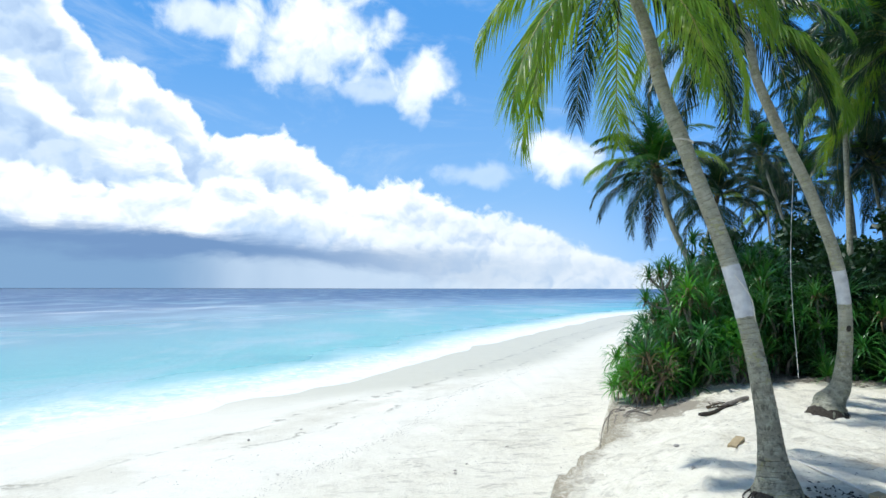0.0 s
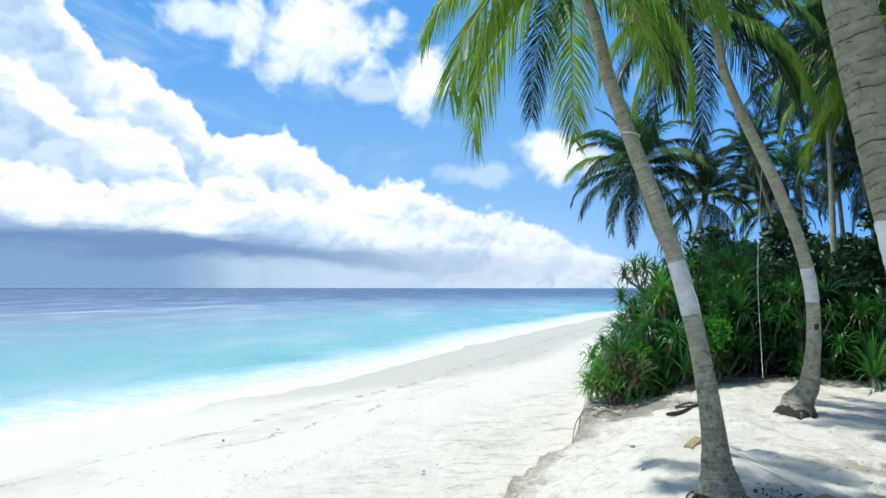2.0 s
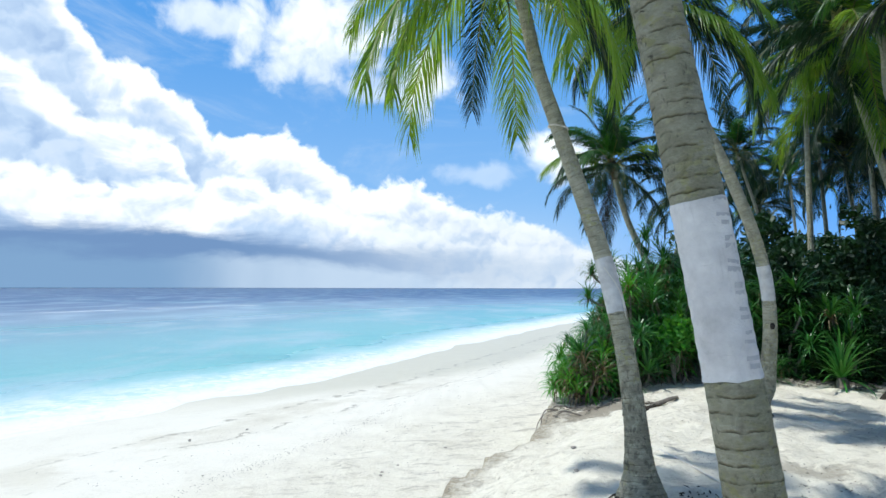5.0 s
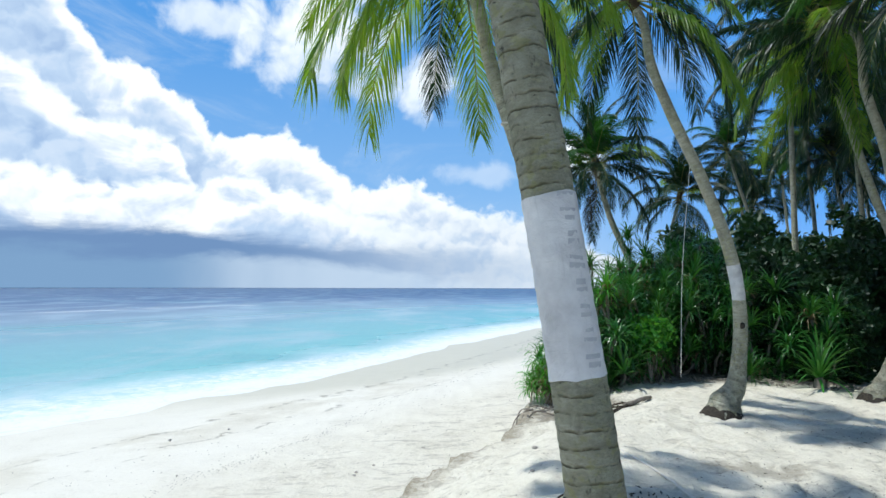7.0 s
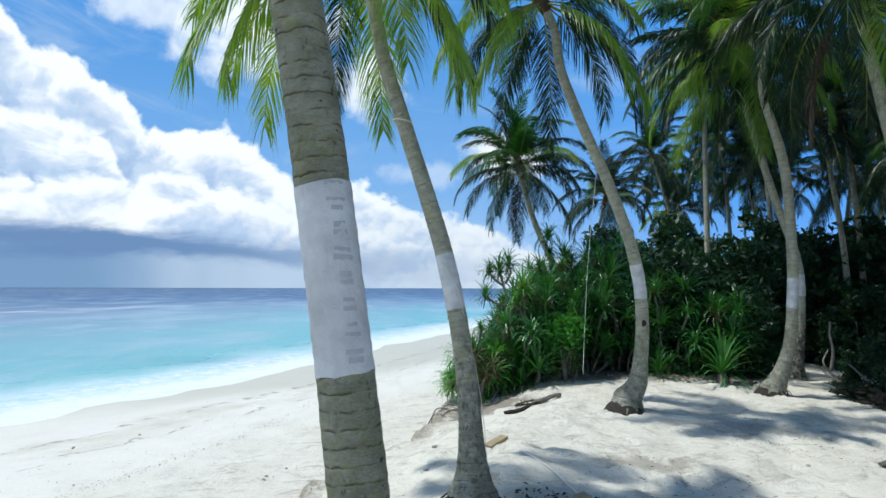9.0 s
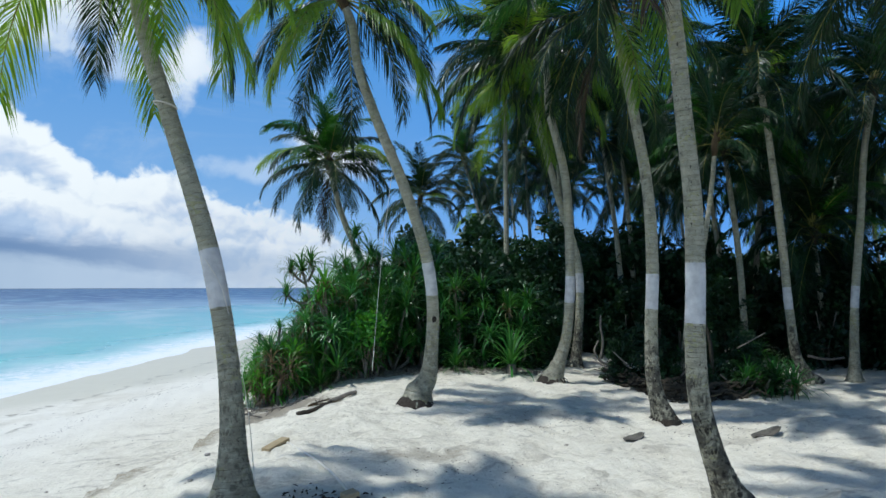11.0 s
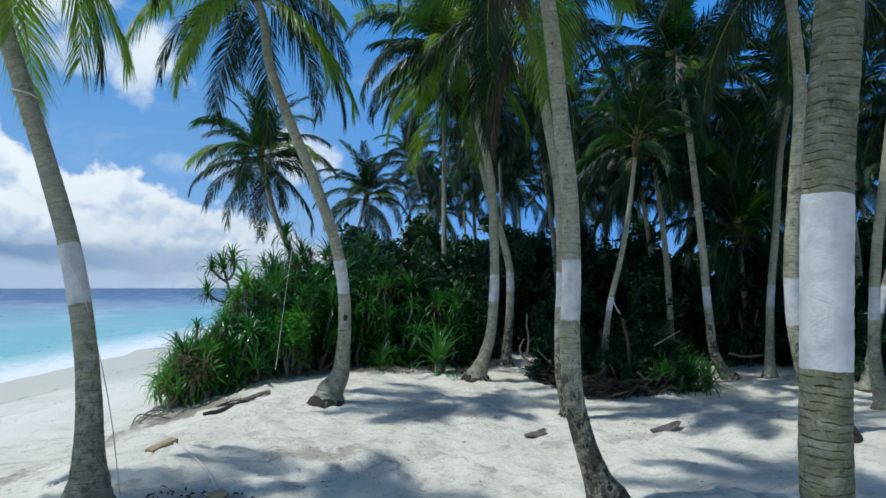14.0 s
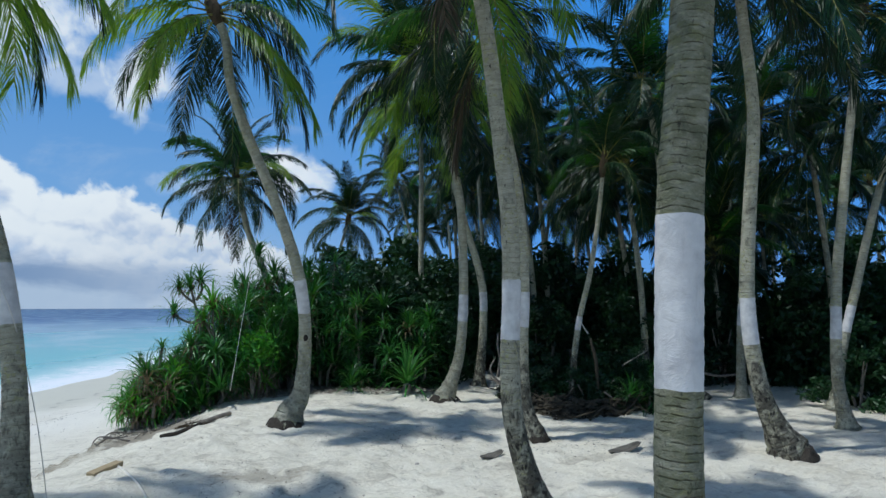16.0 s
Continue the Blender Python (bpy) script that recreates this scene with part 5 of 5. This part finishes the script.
rope([(8.62, 14.3, 5.6), (8.21, 13.81, 3.25), (7.78, 12.9, 1.0)], "pale thin rope hanging from a leaning palm above the sand")
rope([(4.55, 8.79, 3.08), (4.74, 8.70, 2.75), (4.84, 8.78, 2.4), (5.08, 8.9, 1.31), on_sand(5.24, 9.2, 0.005)], "thin pale rope slanting from a palm trunk to the sand")
rope([on_sand(*(5.91, 11.36, 0.04)[:2], 0.02), on_sand(*(6.17, 10.57, 0.04)[:2], 0.02), on_sand(*(6.35, 9.62, 0.04)[:2], 0.02), on_sand(*(6.42, 8.76, 0.04)[:2], 0.04)], "pale rope lying across the sand", 0.02)


RING = (4.02, 9.18, 5.11)


def ring_cord():
    ob = new("cord", tube_mesh("cord", [(RING[0] + 0.14 * math.cos(a), RING[1] + 0.14 * math.sin(a), RING[2] - 0.03 * math.cos(a)) for a in np.linspace(0, 6.283, 14)], 0.012, 0.012, ROPE, 5, 0.04))
    return tagged(ob, "pale cord tied round a palm trunk", "cord")


ring_cord()


def plank(at, size, turn, label, name="wood_piece"):
    bm = bmesh.new()
    bmesh.ops.create_cube(bm, size=1.0)
    bmesh.ops.subdivide_edges(bm, edges=bm.edges[:], cuts=3, use_grid_fill=True)
    for v in bm.verts:
        v.co = Vector((v.co.x * size[0], v.co.y * size[1], v.co.z * size[2]))
        v.co += 0.06 * Vector(noise.noise_vector(v.co * 6 + Vector(at))) * min(size[1], 0.3)
    bmesh.ops.bevel(bm, geom=bm.edges[:], offset=min(size) * 0.06, segments=1, affect='EDGES')
    me = bpy.data.meshes.new(name)
    bm.to_mesh(me)
    bm.free()
    me.materials.append(CUTWOOD)
    ob = new(name, me)
    ob.matrix_world = pose(at[0], at[1], at[2] + size[2] * 0.35, 3, -4, turn)
    return tagged(ob, label, "wood")


plank(on_sand(*(5.72, 11.36, 0.04)[:2]), (0.62, 0.16, 0.09), 52, "weathered yellowish piece of cut wood on the sand")
plank(on_sand(6.66, 18.2), (0.42, 0.22, 0.16), 8, "pale block of driftwood on the sand bank", "wood_block")
plank(on_sand(*(6.39, 8.62, 0.04)[:2]), (0.2, 0.17, 0.12), 20, "small wooden swing seat lying on the sand with its rope", "swing_seat")


def dead_leaf(at, turn, length, label):
    rng = np.random.RandomState(int(at[0] * 10))
    leaf = thing("dry_frond", (at[0], at[1], at[2] + 0.05), label, "palm frond")
    leaf.rotation_euler = (0, 0, radians(turn))
    part("stalk", tube_mesh("stalk", [(0, 0, 0.02), (length * 0.5, 0.05, 0.05), (length, 0.02, 0.0)], 0.022, 0.006, FIBRE, 6, 0.1), leaf)
    blade = [make_mesh("leaflet", [(0, -0.012, 0), (0, 0.012, 0), (0.17, 0.02, 0.03), (0.17, -0.016, 0.03), (0.34, 0.0, -0.03)], [(0, 1, 2, 3), (3, 2, 4)], [FROND_DRY], smooth=False)]
    for k in range(28):
        side, q = (1 if k % 2 else -1), 0.14 + 0.84 * k / 27
        if rng.rand() < 0.15:
            continue
        lf = part("leaflet", blade[0], leaf)
        lf.matrix_basis = pose(length * q, 0.03, 0.03, rng.uniform(-30, 30), rng.uniform(-6, 10), side * rng.uniform(35, 65)) @ Matrix.Diagonal((rng.uniform(0.6, 1.15),) * 3 + (1,))
    return leaf


def leaf_sheath(at, size, turn, seed, label):
    """A boat-shaped dry sheath lying open on the sand."""
    verts, faces, n = [], [], 14
    for i in range(n + 1):
        q = i / n
        half = size[1] * math.sin(math.pi * (0.08 + 0.88 * q)) ** 0.7
        for j in range(7):
            u = j / 3 - 1
            lip = 0.5 * size[2] * u * u + size[2] * 0.7 * (2 * q - 1) ** 2 + 0.02 * noise.noise((q * 5 + seed, u * 2, seed))
            verts.append((size[0] * (q - 0.5), half * u, lip))
    for i in range(n):
        for j in range(6):
            p = i * 7 + j
            faces.append((p, p + 1, p + 8, p + 7))
    ob = new("palm_sheath", make_mesh("palm_sheath", verts, faces, [SHEATH]))
    thick = ob.modifiers.new("thickness", 'SOLIDIFY')
    thick.thickness = 0.018
    ob.matrix_world = pose(*on_sand(at[0], at[1], 0.02), 4, -3, turn)
    return tagged(ob, label, "palm litter")


leaf_sheath((12.53, 10.67), (0.62, 0.13, 0.07), 18, 2, "grey-brown dry palm sheath lying on the sand")
leaf_sheath((15.4, 10.1), (1.05, 0.15, 0.08), 14, 5, "long dark dry palm sheath lying in the shade")
dead_leaf(on_sand(*(6.92, 15.44, 0.00)[:2]), 30, 1.3, "yellowed dry frond on the sand before the thicket")
dead_leaf(on_sand(*(6.85, 15.26, 0.00)[:2]), 10, 1.2, "grey dry frond on the dune slope")


# ---- dead wood and undergrowth between the palms ----
def branch(ctrl, r0, r1, label, name="dead_branch", mat=None):
    ob = new(name, tube_mesh(name, ctrl, r0, r1, mat or DEADWOOD, 7, 0.08, 0.3, len(ctrl)))
    return tagged(ob, label, "branch")


branch([on_sand(*(17.67, 16.43, -0.28)[:2], 0.03), on_sand(*(17.85, 14.97, -0.28)[:2], 0.05), on_sand(*(18.20, 14.13, -0.28)[:2], 0.04), on_sand(*(18.45, 13.38, -0.28)[:2], 0.03)],
       0.05, 0.03, "long grey fallen branch lying along the sand")
branch([(16.53, 17.39, 0.38), (16.59, 17.36, 0.97), (16.53, 17.39, 1.43), (16.55, 17.39, 1.79)], 0.05, 0.025, "bare curved dead stem beside the path")
branch([(16.60, 16.90, 0.18), (16.27, 17.05, 0.36), (16.10, 17.12, 0.67), (16.30, 17.19, 0.98)], 0.045, 0.02, "pale crooked dead branch beside the path")
branch([(17.74, 16.07, -0.04), (17.72, 16.09, 0.66), (17.78, 16.06, 1.41)], 0.06, 0.05, "broken dead stump in the undergrowth", mat=TWIG)
branch([(17.89, 15.39, -0.14), (17.96, 15.36, 0.55), (17.93, 15.37, 1.36)], 0.055, 0.04, "broken dead stump in the undergrowth", mat=TWIG)
branch([(17.91, 14.15, -0.17), (17.95, 14.14, 0.50), (17.91, 14.15, 1.16), (17.79, 14.21, 1.74)], 0.07, 0.04, "bare brown stem of a dying shrub", mat=TWIG)
branch([(17.82, 14.35, 1.88), (17.54, 14.17, 2.06), (17.37, 14.08, 2.23)], 0.022, 0.014, "pale broken stick caught on a leaning palm", mat=ROPE)
branch([(18.70, 13.94, 0.95), (18.98, 13.66, 1.20), (19.19, 13.41, 1.41)], 0.022, 0.012, "pale broken branch sticking out of the scrub")
branch([(17.21, 14.17, -0.25), (17.67, 14.11, 0.01), (18.38, 14.10, 0.04), (19.04, 14.10, 0.29)], 0.045, 0.02, "crooked dead branch on the ground", mat=TWIG)
branch([(24.29, 16.18, 0.27), (24.84, 15.93, 0.15), (25.40, 15.67, 0.21)], 0.05, 0.035, "grey log lying at the end of the path")
rng_b = random.Random(8)
for k in range(16):
    x, y = rng_b.uniform(5.0, 7.4), rng_b.uniform(16.4, 17.6)
    a = rng_b.uniform(2.6, 4.6)
    ln = rng_b.uniform(0.4, 1.0)
    branch([on_sand(x, y, 0.01), on_sand(x + ln * 0.5 * math.cos(a), y + ln * 0.5 * math.sin(a), 0.09), on_sand(x + ln * math.cos(a + 0.3), y + ln * math.sin(a + 0.3), 0.0)], 0.022, 0.008,
           "thin exposed root on the eroded dune bank", "exposed_root")
rng_d = random.Random(21)
for k in range(14):
    x, y = rng_d.uniform(16.4, 19.6), rng_d.uniform(13.2, 16.6)
    a, ln = rng_d.uniform(0, 6.28), rng_d.uniform(0.6, 1.5)
    ends = (x + ln * math.cos(a), y + ln * math.sin(a))
    branch([on_sand(x, y, 0.0), on_sand((x + ends[0]) / 2 + 0.1, (y + ends[1]) / 2, rng_d.uniform(0.15, 0.45)), on_sand(*ends, rng_d.uniform(0.1, 0.8))], 0.035, 0.012, "thin dead branch tangled in the undergrowth", mat=TWIG)
for k, (x, y, h) in enumerate(((18.7, 13.5, 0.45), (19.6, 13.2, 0.5), (20.3, 13.9, 0.7), (18.4, 15.2, 0.9), (20.8, 14.9, 1.0))):
    pandanus((x, y), h, 0.35, 2, 600 + k)
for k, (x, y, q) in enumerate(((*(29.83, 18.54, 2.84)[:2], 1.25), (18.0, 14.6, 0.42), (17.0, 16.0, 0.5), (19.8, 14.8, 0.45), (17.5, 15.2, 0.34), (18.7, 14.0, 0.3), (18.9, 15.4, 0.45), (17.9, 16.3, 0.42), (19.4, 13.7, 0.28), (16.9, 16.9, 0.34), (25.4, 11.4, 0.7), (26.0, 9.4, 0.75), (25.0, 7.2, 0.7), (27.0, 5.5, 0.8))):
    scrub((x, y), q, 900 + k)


branch([on_sand(6.55, 15.0, 0.03), on_sand(6.95, 15.1, 0.06), on_sand(7.4, 15.3, 0.04)], 0.055, 0.04, "dark flat piece of driftwood on the dune edge", "driftwood", ROOT)
branch([on_sand(7.35, 15.45, 0.02), on_sand(7.75, 15.6, 0.07), on_sand(8.1, 15.75, 0.05)], 0.06, 0.045, "pale weathered log on the dune edge", "driftwood")


# ---- scattered litter ----
def sticks(name, count, spot, mat, size, seed, label, slim=1.0):
    """Many short bent slivers lying on the ground, in one mesh."""
    rng = np.random.RandomState(seed)
    verts, faces = [], []
    for _ in range(count):
        x, y, lift = spot(rng)
        z = float(ground_height(x, y)) + lift
        a, ln, w = rng.uniform(0, 6.28), size * rng.uniform(0.4, 1.6), size * slim * rng.uniform(0.06, 0.16)
        u = np.array([math.cos(a), math.sin(a), rng.uniform(-0.15, 0.35)])
        v = np.array([-math.sin(a), math.cos(a), 0.0])
        p = np.array([x, y, z])
        b = len(verts)
        verts += [p - u * ln / 2, p + v * w + u * ln * 0.1, p + u * ln / 2, p - v * w, p + np.array([0, 0, w * 1.6])]
        faces += [(b, b + 1, b + 4), (b + 1, b + 2, b + 4), (b + 2, b + 3, b + 4), (b + 3, b, b + 4)]
    ob = new(name, make_mesh(name, verts, faces, [mat], smooth=False))
    return tagged(ob, label, "litter", kind="stuff")


def on_beach(rng):
    """Along wavy tide lines on the open beach."""
    k = rng.uniform(0, 1)
    x, y = -9 + 12 * k + rng.normal(0, 1.2), 17 + 26 * rng.uniform(0, 1) ** 1.5
    y = min(y, 40)
    return x + (y - 17) * 0.42 + 0.5, y, 0.006


def on_tide_line(rng):
    s = rng.uniform(0, 1)
    return -4.5 + 11 * s + rng.normal(0, 0.18) + 0.5 * math.sin(9 * s), 15.5 + 28 * s + 0.6 * math.sin(14 * s), 0.004


def on_dune(rng):
    return rng.uniform(3, 20), rng.uniform(6.5, 17), 0.006


def under_scrub(rng):
    return rng.uniform(16.2, 19.8), rng.uniform(13.4, 16.8), 0.45 * rng.uniform(0, 1) ** 2


def under_thicket(rng):
    s = rng.uniform(0, 1)
    return 5.6 + 9.2 * s + rng.normal(0, 0.3), 17.4 + 1.6 * math.sin(2.6 * s) + rng.normal(0, 0.3), rng.uniform(0, 0.04)


def on_lip(rng):
    s, u = rng.uniform(0, 1), rng.uniform(0, 1)
    i = 4.6 + 1.6 * s if u < 0.4 else (9.0 + 1.8 * s if u < 0.85 else 4.2 + 6.6 * s)
    p = DUNE[int(i)] * (1 - i % 1) + DUNE[int(i) + 1] * (i % 1)
    return p[0] + rng.normal(0, 0.32), p[1] + rng.normal(0, 0.32), rng.uniform(-0.02, 0.02)


sticks("beach_litter", 420, on_beach, DEADWOOD, 0.07, 1, "scattered brown bits of coral and seaweed on the beach")
sticks("tide_wrack", 700, on_tide_line, DEADWOOD, 0.06, 2, "thin brown line of washed-up weed along the tide mark")
sticks("dune_litter", 500, on_dune, DEADWOOD, 0.05, 3, "small dry twigs and leaf scraps on the dune")
sticks("twig_litter", 2600, under_scrub, TWIG, 0.30, 4, "tangle of dry twigs and leaves under the scrub")
def by_leaning_palm(rng):
    return 5.75 + rng.normal(0, 0.45), 8.45 + rng.normal(0, 0.3), rng.uniform(0, 0.01)


def in_shade(rng):
    k = rng.randint(0, 3)
    return (8.2, 11.5, 15.0)[k] + rng.normal(0, 0.9), (9.6, 12.3, 10.5)[k] + rng.normal(0, 0.6), 0.004


sticks("leaf_litter", 170, by_leaning_palm, ROOT, 0.085, 7, "dark dry leaf scraps on the sand by the leaning palm", 1.4)
sticks("shade_litter", 520, in_shade, ROOT, 0.05, 8, "dark twigs and leaf crumbs strewn on the shaded sand")
sticks("thicket_litter", 900, under_thicket, DEADWOOD, 0.16, 5, "dry leaves and twigs at the foot of the thicket")
sticks("root_fringe", 800, on_lip, STRAW, 0.17, 6, "dry roots and grass hanging over the eroded dune edge", 0.2)

rng_p = random.Random(5)
for k, (x, y, size) in enumerate(((*(0.68, 17.16, -2.03)[:2], 0.055), (*(1.04, 18.07, -2.03)[:2], 0.05), (*(-6.65, 22.42, -2.38)[:2], 0.06), (*(0.68, 16.85, -1.96)[:2], 0.05), (*(-5.09, 23.86, -2.38)[:2], 0.07),
                                  (*(-6.60, 22.25, -2.38)[:2], 0.05), (*(2.37, 19.73, -1.26)[:2], 0.05), (*(4.64, 11.40, -0.14)[:2], 0.05), (*(4.41, 10.07, 0.00)[:2], 0.04), (*(10.81, 10.40, -0.28)[:2], 0.05),
                                  (*(13.50, 12.48, -0.28)[:2], 0.05), (*(3.66, 13.92, -0.70)[:2], 0.05))):
    stone = new("stone", lump_mesh("stone", STONE, (size, size * 0.8, size * 0.55), k))
    stone.location = on_sand(x, y, size * 0.15)
    stone.rotation_euler = (0, 0, rng_p.uniform(0, 6.28))
    tagged(stone, "small grey-brown lump of coral stone on the sand", "stone", "coral stones on the beach")
